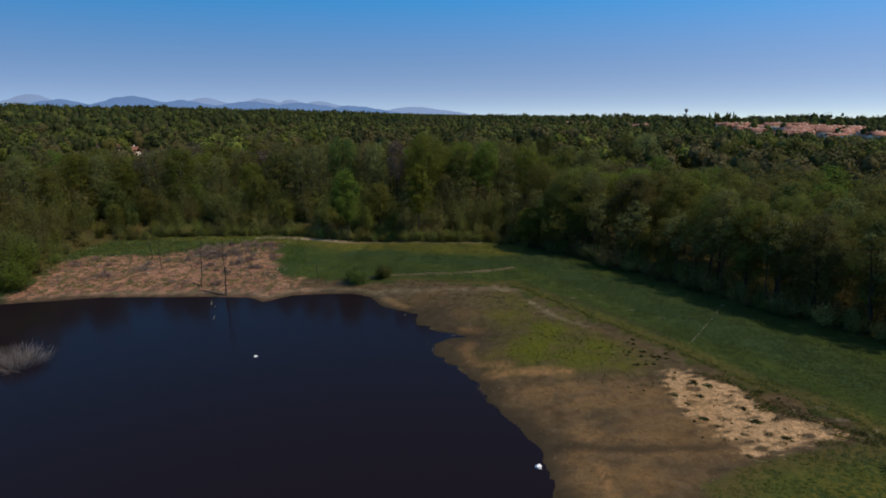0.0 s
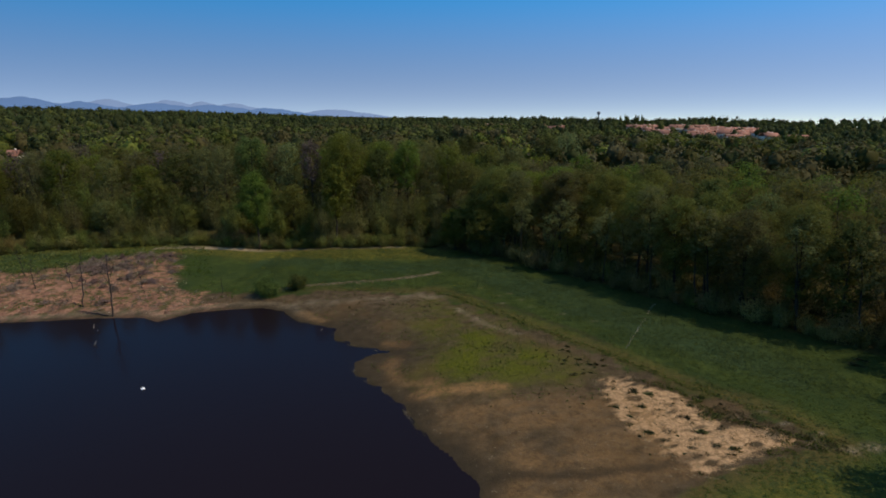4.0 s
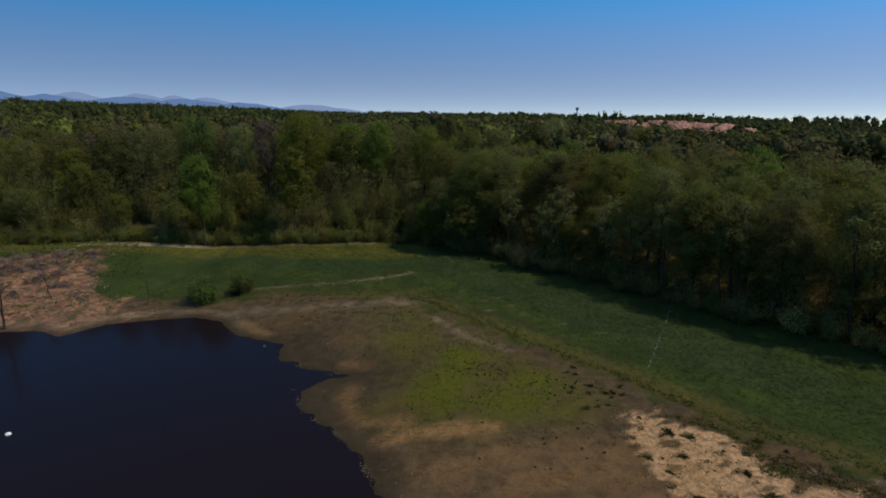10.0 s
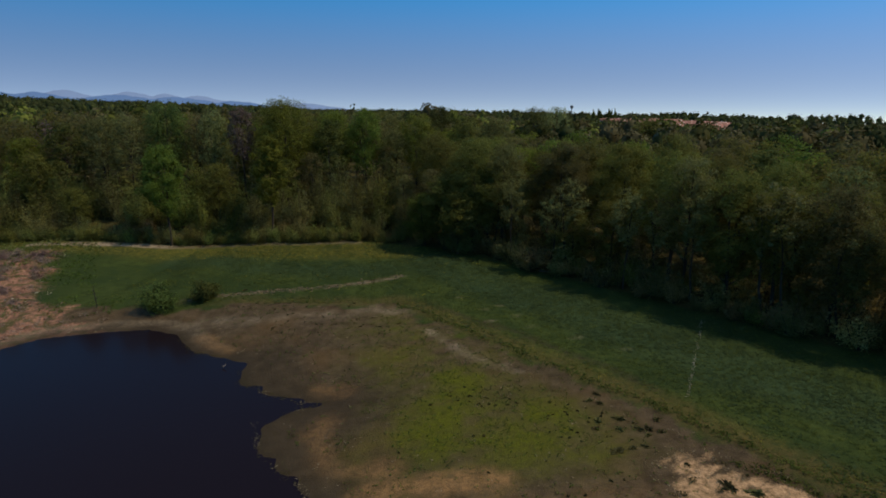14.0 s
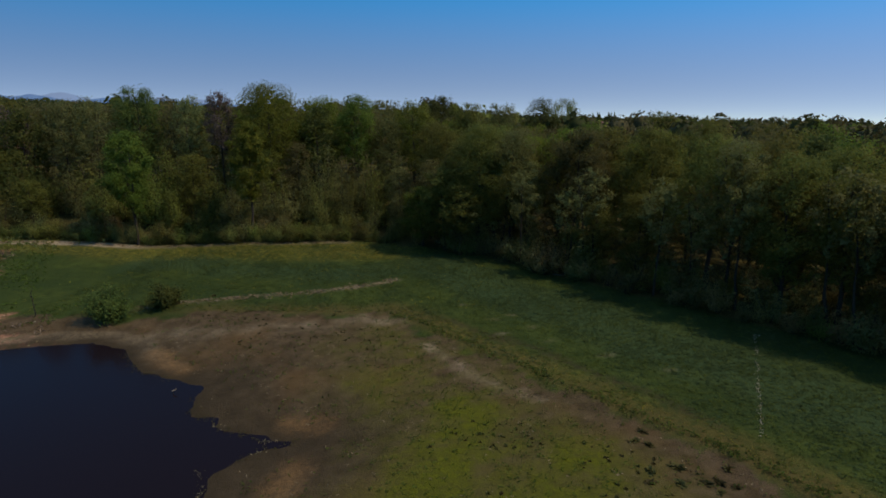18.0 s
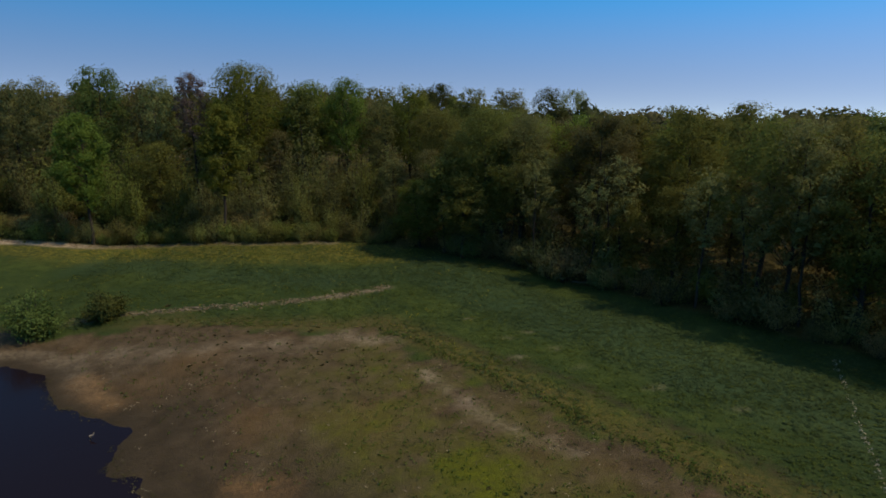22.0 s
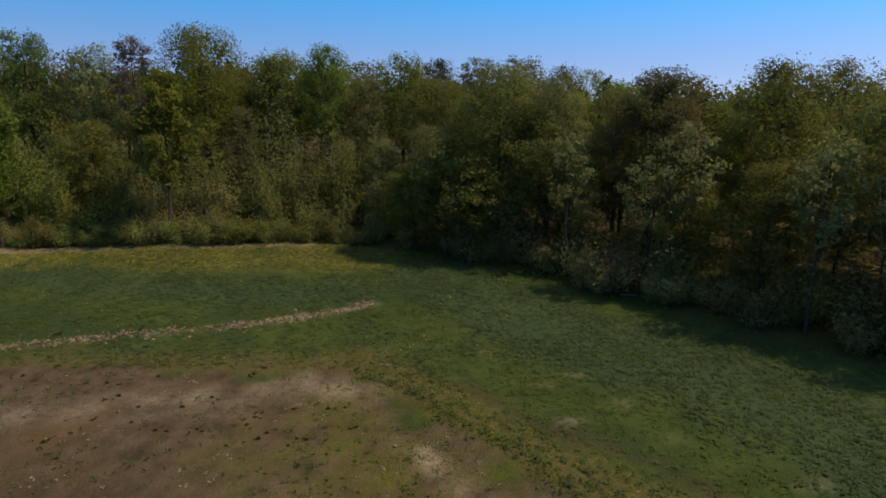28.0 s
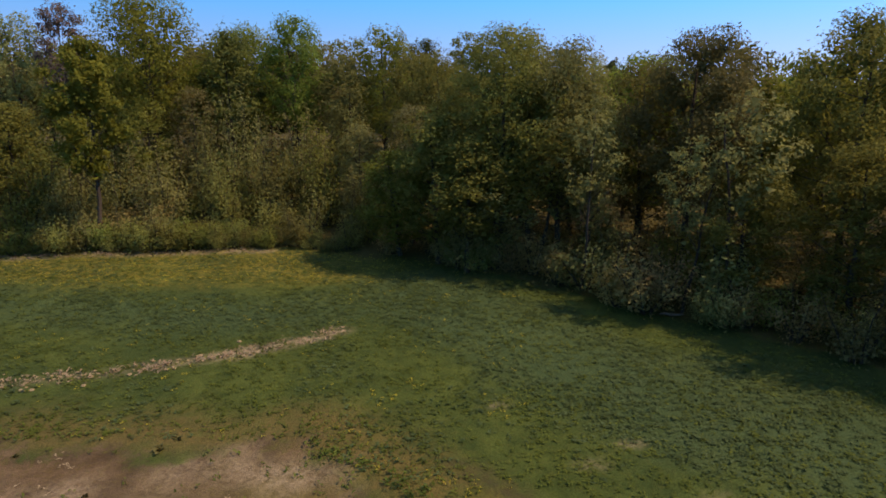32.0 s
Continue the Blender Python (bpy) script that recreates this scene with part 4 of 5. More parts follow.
def far_wood(near, reach, gap, rings, segs, quads, size, seed, leaf, crown, patch):
    """Canopy seen from afar: lumpy crowns with leaf sprays on them, joined. patch: the seed of where this kind grows thick."""
    rng = np.random.default_rng(seed)
    n = int((reach * 1.95) * reach / (gap * gap))
    x, y = rng.uniform(-1.2 * reach, 0.75 * reach, n), rng.uniform(40, reach, n)
    r, d = np.hypot(x, y), inside(EDGE, x, y)
    town = (np.hypot((x - 195) / 100, (y - 815) / 175) < 1) | (np.hypot((x + 40) / 90, (y - 880) / 60) < 1)
    lane = along([(-238, 230), (-170, 165)], x, y) < 15
    thick = 0.45 + 2.1 * waves(x, y, 110, patch) + 0.8 * waves(x, y, 330, patch + 50)
    ok = (d > 42) & (r > near) & (r < reach) & (x < 0.66 * y + 50) & (x > -1.65 * y - 40) & ~(town & (rng.uniform(size=n) < 0.72)) & ~lane & (rng.uniform(size=n) < thick)
    x, y = x[ok], y[ok]
    n = len(x)
    h = rng.uniform(11, 17, n) + 3.0 * waves(x, y, 60, 4) + smooth(1200, 1600, np.hypot(x, y)) * (9 * waves(x, y, 400, 15) - 6)
    w = crown * rng.uniform(0.6, 1.45, n)
    core = np.stack([x, y, ground_z(x, y) + h - w], 1)
    phase = rng.uniform(0, 6.28, (n, 1, 2))

    def lumps(way):
        return 0.86 + 0.13 * np.sin(way[..., 0] * 5 + phase[..., 0]) * np.sin(way[..., 1] * 5 + phase[..., 1]) + 0.09 * np.sin(way[..., 2] * 9 + way[..., 0] * 7 + phase[..., 1])
    # the body of each crown
    el, az = np.meshgrid(np.linspace(1.54, -0.9, rings + 1), np.arange(segs) * 6.283 / segs, indexing="ij")
    shape = np.stack([np.cos(el) * np.cos(az), np.cos(el) * np.sin(az), np.sin(el)], -1).reshape(1, -1, 3)
    shape = np.repeat(shape, n, 0)
    rough = (lumps(shape) * rng.uniform(0.82, 1.06, shape.shape[:2]))[..., None]
    bv = (core[:, None] + shape * rough * (0.74 * w)[:, None, None]).reshape(-1, 3)
    i = np.arange((rings + 1) * segs).reshape(rings + 1, segs)
    j = np.roll(i, -1, 1)
    bf = np.stack([i[:-1], i[1:], j[1:], j[:-1]], -1).reshape(1, -1, 4) + (np.arange(n) * (rings + 1) * segs)[:, None, None]
    # sprays of leaves that break its outline
    way = rng.normal(size=(n, quads, 3))
    way /= np.linalg.norm(way, axis=2, keepdims=True)
    way[..., 2] = np.abs(way[..., 2]) * 1.2 - 0.2
    c = core[:, None] + way * (w[:, None] * lumps(way) * rng.uniform(0.86, 1.06, (n, quads)))[..., None]
    v, f = joined([(bv, bf.reshape(-1, 4)), leaves_at(rng, c.reshape(-1, 3), size, 0.0, 0.75, way.reshape(-1, 3), 0.45)])
    return tagged(new("far_wood", mesh_of("far_wood", v, f, FAR_LEAF[leaf], True)), "distant broadleaf wood in spring green", "wood", kind="stuff")


for n, (leaf, gap) in enumerate((("mid", 10), ("fresh", 14), ("bronze", 10), ("dark", 9), ("olive", 10), ("yellow", 20))):
    far_wood(0, 270, gap * 1.06, 3, 7, 66, 1.0, 40 + n, leaf, 3.9, 300 + n)
    if leaf != "yellow":
        far_wood(270, 620, gap * 1.7, 3, 6, 30, 1.4, 50 + n, {"olive": "mid"}.get(leaf, leaf), 5.0, 300 + n)
        far_wood(620, 1400, gap * 2.7, 2, 6, 13, 2.2, 60 + n, "mid" if leaf == "bronze" else "dark", 7.5, 300 + n)
    if leaf in ("mid", "dark", "olive"):
        far_wood(1400, 2300, gap * 4.2, 2, 6, 8, 4.0, 70 + n, "dark", 11.0, 300 + n)

# ---- far off: village, water tower, conifers, mountains ----
PLASTER = plain("plaster", (0.42, 0.34, 0.25), (0.66, 0.57, 0.46), 0.1)
TILES = plain("roof_tiles", (0.15, 0.068, 0.045), (0.34, 0.15, 0.095), 0.05)
CONCRETE = plain("concrete", (0.12, 0.12, 0.12), (0.2, 0.2, 0.2), 0.5)


def box(w, d, h, z=0.0):
    v = [(sx * w / 2, sy * d / 2, z + k * h) for k in (0, 1) for sx, sy in ((-1, -1), (1, -1), (1, 1), (-1, 1))]
    return np.array(v, float), np.array([(0, 3, 2, 1), (4, 5, 6, 7), (0, 1, 5, 4), (1, 2, 6, 5), (2, 3, 7, 6), (3, 0, 4, 7)])


def house():
    root = new("house")
    wall = part("wall", mesh_of("wall", *box(12, 9, 5.6, -1.0), PLASTER), root)
    v = np.array([(-6.6, -5.1, 4.5), (6.6, -5.1, 4.5), (6.6, 5.1, 4.5), (-6.6, 5.1, 4.5), (-6.6, 0, 7.3), (6.6, 0, 7.3)], float)
    low = v - np.array([0, 0, 0.35])
    rv = np.vstack([v, low])
    rf = [(0, 1, 5, 4), (2, 3, 4, 5), (6, 10, 11, 7), (8, 11, 10, 9), (0, 6, 7, 1), (2, 8, 9, 3), (0, 4, 10, 6), (3, 9, 10, 4), (1, 7, 11, 5), (2, 5, 11, 8)]
    roof = part("roof", mesh_of("roof", rv, rf, TILES), root)
    cv, cf = box(0.9, 0.9, 2.6, 5.4)
    part("chimney", mesh_of("chimney", cv + np.array([2.5, 1.5, 0]), cf, PLASTER), roof)
    for wx in (-3.6, 0, 3.6):
        wv, wf = box(1.2, 0.12, 1.4, 1.2)
        part("window", mesh_of("window", wv + np.array([wx, -4.55, 0]), wf, CONCRETE), wall)
    return tagged(root, "far house with pale walls and a red tiled roof", "house", "houses of the village")


vr = np.random.default_rng(12)
for n in range(72):
    x, y = (vr.uniform(124, 276), vr.uniform(690, 965)) if n < 62 else (vr.uniform(-110, 20), vr.uniform(880, 930))
    k = vr.uniform(0.9, 1.3)
    set_out("house", house, x, y, (k * vr.uniform(0.8, 1.6), k, k), vr.uniform(-0.6, 0.6), -1.5)
for x, y, k in ((-238, 226, 0.8), (-227, 229, 0.65)):
    set_out("house", house, x, y, (k, k, k * 1.5), 0.3, -2.0)

tower = new("water_tower")
tz = stand(86, 1104)
part("stem", mesh_of("stem", *tube([(0, 0, tz - 1), (0, 0, tz + 14), (0, 0, 18)], [1.1, 0.8, 0.8], 12), CONCRETE, True), tower)
part("tank", mesh_of("tank", *tube([(0, 0, 16), (0, 0, 19), (0, 0, 22), (0, 0, 22.8)], [0.8, 2.9, 2.9, 0.3], 16), CONCRETE, True), tower)
tower.location = (86, 1104, 0)
tagged(tower, "slim concrete water tower above the village", "water tower")


def conifer_meshes(seed):
    r = np.random.default_rng(seed)
    n = 700
    h = r.uniform(0.08, 1, n)
    a = r.uniform(0, 6.28, n)
    rad = 3.2 * (1 - h) * r.uniform(0.4, 1, n)
    lv, lf = leaves_at(r, np.stack([np.cos(a) * rad, np.sin(a) * rad, h * 19], 1), 1.3, 0.2, 0.5)
    return mesh_of("trunk", *tube([(0, 0, -0.5), (0, 0, 10), (0, 0, 18.5)], [0.35, 0.22, 0.04], 6), BARK, True), mesh_of("crown", lv, lf, LEAF["dark"])


con = conifer_meshes(5)
for n in range(26):
    x, y = (vr.uniform(112, 165), vr.uniform(1035, 1075)) if n < 16 else (vr.uniform(40, 330), vr.uniform(885, 960))
    k = vr.uniform(0.9, 1.3) if n < 16 else vr.uniform(0.6, 1.0)
    set_out("conifer", lambda: plant("conifer", con, ("trunk", "crown"), "dark pointed conifer beside the village", "tree", "conifers by the village"), x, y, (k, k, k), vr.uniform(0, 6.28))

# a blue range on the skyline, and a paler one behind it
def mountain_range(far, profile, tint, glow, label):
    mx = np.linspace(-4600, 400, 420) * far / 4700
    ridge = profile(np.degrees(np.arctan2(mx, np.sqrt(np.maximum(far**2 - mx**2, 1.0)))))
    my = np.sqrt(np.maximum(far**2 - mx**2, 1.0)) + 60
    rows = [np.stack([mx * k, my * k, hz], 1) for k, hz in ((0.98, ridge * 0 - 140), (1.0, ridge), (1.01, ridge * 0 - 140))]
    mi = np.arange(3 * len(mx)).reshape(3, -1)
    mf = np.stack([mi[:-1, :-1], mi[:-1, 1:], mi[1:, 1:], mi[1:, :-1]], -1).reshape(-1, 4)
    # the air's haze is painted on as a bluish emission
    haze, hnt, hb = material("far_mountain_haze_glow", 1.0, 0.0)
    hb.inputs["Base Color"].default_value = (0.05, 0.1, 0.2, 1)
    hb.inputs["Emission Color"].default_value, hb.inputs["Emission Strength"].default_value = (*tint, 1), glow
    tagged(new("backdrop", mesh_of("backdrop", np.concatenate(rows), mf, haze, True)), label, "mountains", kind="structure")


def peaks(a, *tops):
    """Height over the bearing a, in degrees: rounded summits (bearing, height, half width), with rough crests."""
    out = np.full(np.shape(a), -60.0)
    for at, high, wide in tops:
        out = np.maximum(out, high - (high + 60) * (np.abs(a - at) / wide) ** 1.25)
    return out + 5 * waves(a, 0 * a, 1.6, 32) + 3.5 * waves(a, 0 * a, 0.6, 33)


mountain_range(4700, lambda a: peaks(a, (-47.2, 172, 9), (-52.5, 150, 9), (-60, 180, 12), (-43.2, 138, 9), (-37.5, 122, 12), (-33.0, 108, 11), (-28, 78, 9), (-70, 190, 16)), (0.115, 0.22, 0.40), 0.62, "blue mountain range on the horizon with painted haze")
mountain_range(4850, lambda a: peaks(a, (-54.3, 188, 7), (-41.2, 158, 7), (-36.4, 146, 8), (-33.6, 134, 6), (-31, 120, 7), (-22, 62, 9)), (0.26, 0.37, 0.54), 0.66, "pale far mountain range with thin haze in its colour")

# ---- lakeside: dead trees, brush, bare bush in the water, flotsam ----
def bare_tree(seed, height, spread, thick, boughs):
    r = np.random.default_rng(seed)
    stem = crook(r, (0, 0, -0.3), (r.normal() * 0.4, r.normal() * 0.4, height), 9, 0.09)
    root = new("dead_tree")
    part("trunk", mesh_of("trunk", *tube(stem, np.linspace(thick, 0.02, 9), 7), DEAD_WOOD, True), root)
    for k in range(boughs):
        t = 0.35 + 0.6 * k / boughs
        a = k * 2.4 + r.uniform(-0.4, 0.4)
        foot = np.array([np.interp(t * height, stem[:, 2], stem[:, i]) for i in range(3)])
        reach = spread * (1.15 - t) * r.uniform(0.6, 1.1)
        tip = foot + np.array([math.cos(a) * reach, math.sin(a) * reach, reach * r.uniform(0.6, 1.3)])
        bits = [tube(crook(r, foot, tip, 5, 0.06), np.linspace(thick * 0.32, 0.012, 5), 5)]
        for j in range(3):
            b0 = foot + (tip - foot) * r.uniform(0.4, 0.9)
            bits.append(tube(crook(r, b0, b0 + r.normal(size=3) * 0.3 * reach + np.array([0, 0, 0.25 * reach]), 4, 0.03), np.linspace(0.025, 0.008, 4), 4))
        part("bough", mesh_of("bough", *joined(bits), DEAD_WOOD, True), root)
    return root


for x, y, h, sp, th, n, seed, label in ((-45.6, 76.5, 9.4, 2.6, 0.13, 14, 81, "tall bare dead tree on the sandy lake shore"), (-52.0, 78.3, 8.6, 1.6, 0.1, 8, 82, "slim bare dead tree on the sandy lake shore"),
                                        (-46.2, 84, 4.6, 0.9, 0.06, 5, 83, "thin bare sapling on the cleared bank"), (-58, 83, 4.2, 1.0, 0.06, 5, 84, "thin bare sapling on the cleared bank"),
                                        (-64, 82, 5.2, 1.2, 0.07, 6, 85, "thin bare sapling on the cleared bank"), (-70, 86, 4.8, 1.1, 0.07, 6, 86, "thin bare sapling on the cleared bank"),
                                        (-34.5, 86.5, 2.6, 0.5, 0.05, 3, 87, "short bare sapling beside the lake")):
    ob = bare_tree(seed, h, sp, th, n)
    ob.location = (x, y, stand(x, y))
    tagged(ob, label, "dead tree")


def brush_mesh(seed, radius, height, count):
    """Cut twigs in a loose heap, some standing up."""
    r = np.random.default_rng(seed)
    a, d = r.uniform(0, 6.28, count), radius * np.abs(r.normal(size=count)) * 0.55
    z = 0.04 + height * np.exp(-((d / radius) ** 2) * 2) * r.uniform(0, 1, count) ** 1.5
    v, f = leaves_at(r, np.stack([np.cos(a) * d, np.sin(a) * d * 0.8, z], 1), 0.8, 0.25, 0.06)
    return mesh_of("brush_pile", v, f, LEAF["twig"])


brush = [brush_mesh(91, 1.6, 1.0, 300), brush_mesh(92, 1.2, 0.7, 220), brush_mesh(93, 1.9, 0.8, 340), brush_mesh(94, 0.9, 1.1, 160)]
br = np.random.default_rng(94)
heaps = 0
while heaps < 74:
    x, y = br.uniform(-82, -44), br.uniform(70, 103)
    if float(inside(BEACH, x, y)) < 0.8 or float(inside(SHORE, x, y)) > -5 or br.uniform() > 0.22 + 0.8 * float(smooth(84, 92, y)) * float(smooth(-70, -60, x)) + 0.8 * float(waves(x, y, 11, 95)):
        continue
    k = br.uniform(0.55, 1.25)
    set_out(("brush", heaps % 4), lambda: tagged(new("brush_pile", brush[heaps % 4]), "low heap of purplish-brown cut twigs on bare soil", "brush pile", kind="stuff"), x, y, (k * 1.2, k * 0.9, k * 0.8), br.uniform(0, 6.28))
    heaps += 1

# grey leafless willow standing in the lake
wr = np.random.default_rng(95)
bits = []
for k in range(420):
    a, d = wr.uniform(0, 6.28), 3.4 * math.sqrt(wr.uniform(0.01, 1))
    foot = np.array([math.cos(a) * d * 0.55, math.sin(a) * d * 0.55, -0.4])
    tip = np.array([math.cos(a) * d + wr.normal() * 0.5, math.sin(a) * d + wr.normal() * 0.5, wr.uniform(0.7, 2.7) * (1.1 - (d / 4.2) ** 2)])
    bits.append(tube(crook(wr, foot, tip, 4, 0.16), np.linspace(0.022, 0.009, 4), 3))
WILLOW = plain("bare_willow", (0.1, 0.083, 0.075), (0.21, 0.18, 0.16), 8.0)
for x, y, k in ((-52.0, 47.5, 1.0), (-56, 46, 0.8)):
    set_out("willow", lambda: tagged(new("willow_bush", mesh_of("willow_bush", *joined(bits), WILLOW)), "leafless grey willow bush standing in the lake", "bush"), x, y, (k, k, k), k)
    firsts["willow"].location.z = WATER_Z
for ob in bpy.data.objects:
    if ob.name.startswith("willow_bush"):
        ob.location.z = WATER_Z

PLASTIC = plain("white_plastic", (0.62, 0.62, 0.6), (0.82, 0.82, 0.8), 9.0, 0.4)


def rag(seed, size, squash, mat, name):
    """A lumpy rounded body."""
    bm = bmesh.new()
    bmesh.ops.create_icosphere(bm, subdivisions=2, radius=size)
    r = np.random.default_rng(seed)
    off = r.uniform(0, 50, 3)
    for v in bm.verts:
        v.co *= 1 + 0.45 * noise.noise(v.co * (1.6 / size) + Vector(off))
        v.co.z *= squash
    me = bpy.data.meshes.new(name)
    bm.to_mesh(me)
    bm.free()
    me.materials.append(mat)
    return me


for n, (x, y, k) in enumerate(((10.7, 45.8, 0.27), (-25.8, 57.6, 0.2))):
    ob = new("plastic_bag", rag(96 + n, k, 0.75, PLASTIC, "plastic_bag"))
    ob.location = (x, y, WATER_Z + k * 0.25)
    tagged(ob, "crumpled white plastic bag floating on the lake", "bag")
PALE_WOOD = plain("pale_wood", (0.13, 0.105, 0.075), (0.24, 0.2, 0.15), 7.0)
# the last stick, at (-13.9, 75.6), is added in place of a duck
for x, y, a, ln in ((-40.2, 66.8, 0.9, 0.8), (-44.8, 72.0, 1.9, 0.8), (-43.6, 71.2, 0.4, 0.5), (-13.9, 75.6, 0.7, 0.6)):
    tip = (math.cos(a) * ln * 0.7, math.sin(a) * ln * 0.7, ln * 0.6)
    ob = new("driftwood", mesh_of("driftwood", *tube(crook(wr, (0, 0, -0.3), tip, 6, 0.05), np.linspace(0.09, 0.03, 6), 6), PALE_WOOD, True))
    ob.location = (x, y, WATER_Z)
    tagged(ob, "pale stick of driftwood rising from the lake", "driftwood")
# dark branch shapes laid where the two dead trees cast their shadows
for n, (x0, y0, x1, y1) in enumerate(((-46.2, 76.4, -51.0, 76.9), (-52.4, 78.3, -57.6, 79.6))):
    bits = [tube(crook(wr, (0, 0, 0.12), (x1 - x0, y1 - y0, 0.3), 8, 0.1), np.linspace(0.1, 0.02, 8), 6)]
    for j in range(5):
        foot = np.array([(x1 - x0) * (0.35 + 0.12 * j), (y1 - y0) * (0.35 + 0.12 * j), 0.2])
        bits.append(tube(crook(wr, foot, foot + wr.normal(size=3) * np.array([0.4, 0.5, 0.3]) + np.array([-0.3, 0, 0.35]), 4, 0.04), np.linspace(0.03, 0.008, 4), 4))
    ob = new("fallen_branch", mesh_of("fallen_branch", *joined(bits), DEAD_WOOD, True))
    ob.location = (x0, y0, stand(x0, y0))
    tagged(ob, "dark branch shape along a dead tree's shadow on the shore", "branch")
LOG_WOOD = plain("log_wood", (0.06, 0.045, 0.03), (0.12, 0.09, 0.065), 7.0)
for x, y, a, ln in ((12.8, 106.4, 0.3, 1.6), (14.3, 105.2, -0.1, 1.3)):
    ob = new("log", mesh_of("log", *tube(crook(wr, (-ln / 2, 0, 0), (ln / 2, 0, 0.05), 6, 0.03), (0.02, 0.07, 0.075, 0.07, 0.06, 0.02), 8), LOG_WOOD, True))
    ob.matrix_basis = Matrix.Translation((x, y, stand(x, y) + 0.1)) @ Matrix.Rotation(a, 4, "Z")
    tagged(ob, "pale fallen log at the wood's edge", "log")

# ---- on the ground: clods, tufts, herbs ----
CLOD = plain("dry_clod", (0.06, 0.046, 0.022), (0.21, 0.162, 0.082), 2.0)
clods = [rag(110 + n, 0.2, 0.55, CLOD, "dirt_clod") for n in range(4)]
cr = np.random.default_rng(115)
for n in range(270):
    if n < 215:
        t = (len(STREAK) - 1.001) * (cr.choice((0.12, 0.33, 0.45, 0.62)) + cr.normal() * 0.07 if n % 3 else cr.uniform(0, 1)) % (len(STREAK) - 1.001)
        (x0, y0), (x1, y1) = STREAK[int(t)], STREAK[int(t) + 1]
        x, y = x0 + (x1 - x0) * (t % 1) + cr.normal() * 0.6, y0 + (y1 - y0) * (t % 1) + cr.normal() * 0.42
    else:
        x, y = cr.uniform(-48, -30), cr.uniform(80.5, 85)
    k = cr.uniform(0.35, 1.0) ** 2 * 0.58
    set_out(("clod", n % 4), lambda: tagged(new("dirt_clod", clods[n % 4]), "pale dry clod of earth on the grass", "clod", "dry earth clods"), x, y, (k, k, k), cr.uniform(0, 6.28), -0.02)


def tuft_mesh(seed, blades, size, leaf):
    """Blades that fan out from one root."""
    r = np.random.default_rng(seed)
    way = r.normal(size=(blades, 3))
    way[:, 2] = np.abs(way[:, 2]) * 0.8 + 0.1
    way *= (size * r.uniform(0.6, 1.6, blades) / np.linalg.norm(way, axis=1))[:, None]
    side = np.cross(way, r.normal(size=(blades, 3)))
    side *= (size * 0.3 / (np.linalg.norm(side, axis=1) + 1e-9))[:, None]
    v = np.concatenate([np.zeros((1, 3)), way * 0.75 + side, way, way * 0.75 - side])
    i = np.arange(1, blades + 1)
    return mesh_of("tuft", v, np.stack([0 * i, i, i + blades, i + 2 * blades], 1), LEAF[leaf])


tufts = [tuft_mesh(120 + n, 46, 0.3, "tuft") for n in range(3)]
TUFTED = [(55, -13, 0, 82.5, 87.8), (34, 13.5, 20, 66.5, 72.5), (40, 6.2, 11.6, 70.6, 73.6), (22, 20, 34, 52, 66), (16, 9, 20, 56, 65), (14, -22, -8, 88, 91), (14, 22, 40, 54, 66), (10, 2, 14, 64, 84)]
for count, x0, x1, y0, y1 in TUFTED:
    for n in range(count):
        k = cr.uniform(0.15, 0.38) * (1.4 if count == 22 else 1.0)
        set_out(("tuft", n % 3), lambda: tagged(new("tuft", tufts[n % 3]), "dark low tuft of weeds on dried mud", "weed tuft", "weed tufts on the mud"), cr.uniform(x0, x1), cr.uniform(y0, y1), (k * 1.2, k, k * 0.8), cr.uniform(0, 6.28), 0.01)
# the pair near (47, 73) is added to darken ground in a tree's shadow
MATS = [(-6.8, 90.1, 0.85), (-6.5, 90.7, 0.6), (-1.7, 91.1, 0.6), (-20.6, 93.3, 1.0), (46.9, 72.8, 1.8), (48, 74, 1.6), (16.9, 72.6, 1.0), (17.5, 73.6, 0.9), (17.6, 72.3, 0.9), (17.2, 69.8, 1.1), (17, 68.8, 0.9), (18.7, 70.3, 1.2), (18.5, 68.9, 1.0),
        (19.8, 69.1, 1.0), (20.5, 69.3, 1.0), (20.3, 68.5, 0.8), (21.3, 70.6, 1.0), (21.2, 69, 0.8), (19, 66.8, 0.9), (19.8, 67.1, 0.8), (18, 66.3, 1.3), (23.7, 63.6, 1.4), (25, 63.1, 1.3), (21.7, 60.2, 0.9), (24, 60.6, 1.0), (22.8, 58.7, 0.8), (24, 56.2, 1.2), (28.4, 57.1, 1.3), (30.4, 54.9, 1.2), (27.7, 59.3, 1.0)]
for x, y, k in MATS:
    set_out(("tuft", int(x * 10) % 3), None, x, y, (k * 1.15, k * 0.85, k * 0.42), x * 3, 0.01)
for n in range(60):  # green and dark growth creeping over the sand from its meadow side
    x, y = cr.uniform(24, 37), cr.uniform(55, 66)
    if -1.2 < float(inside(SAND, x, y)) < 0.9 and x + y > 88.5:
        k = cr.uniform(0.5, 1.2)
        set_out(("tuft", n % 3), None, x, y, (k * 1.2, k, k * 0.4), n, 0.01)


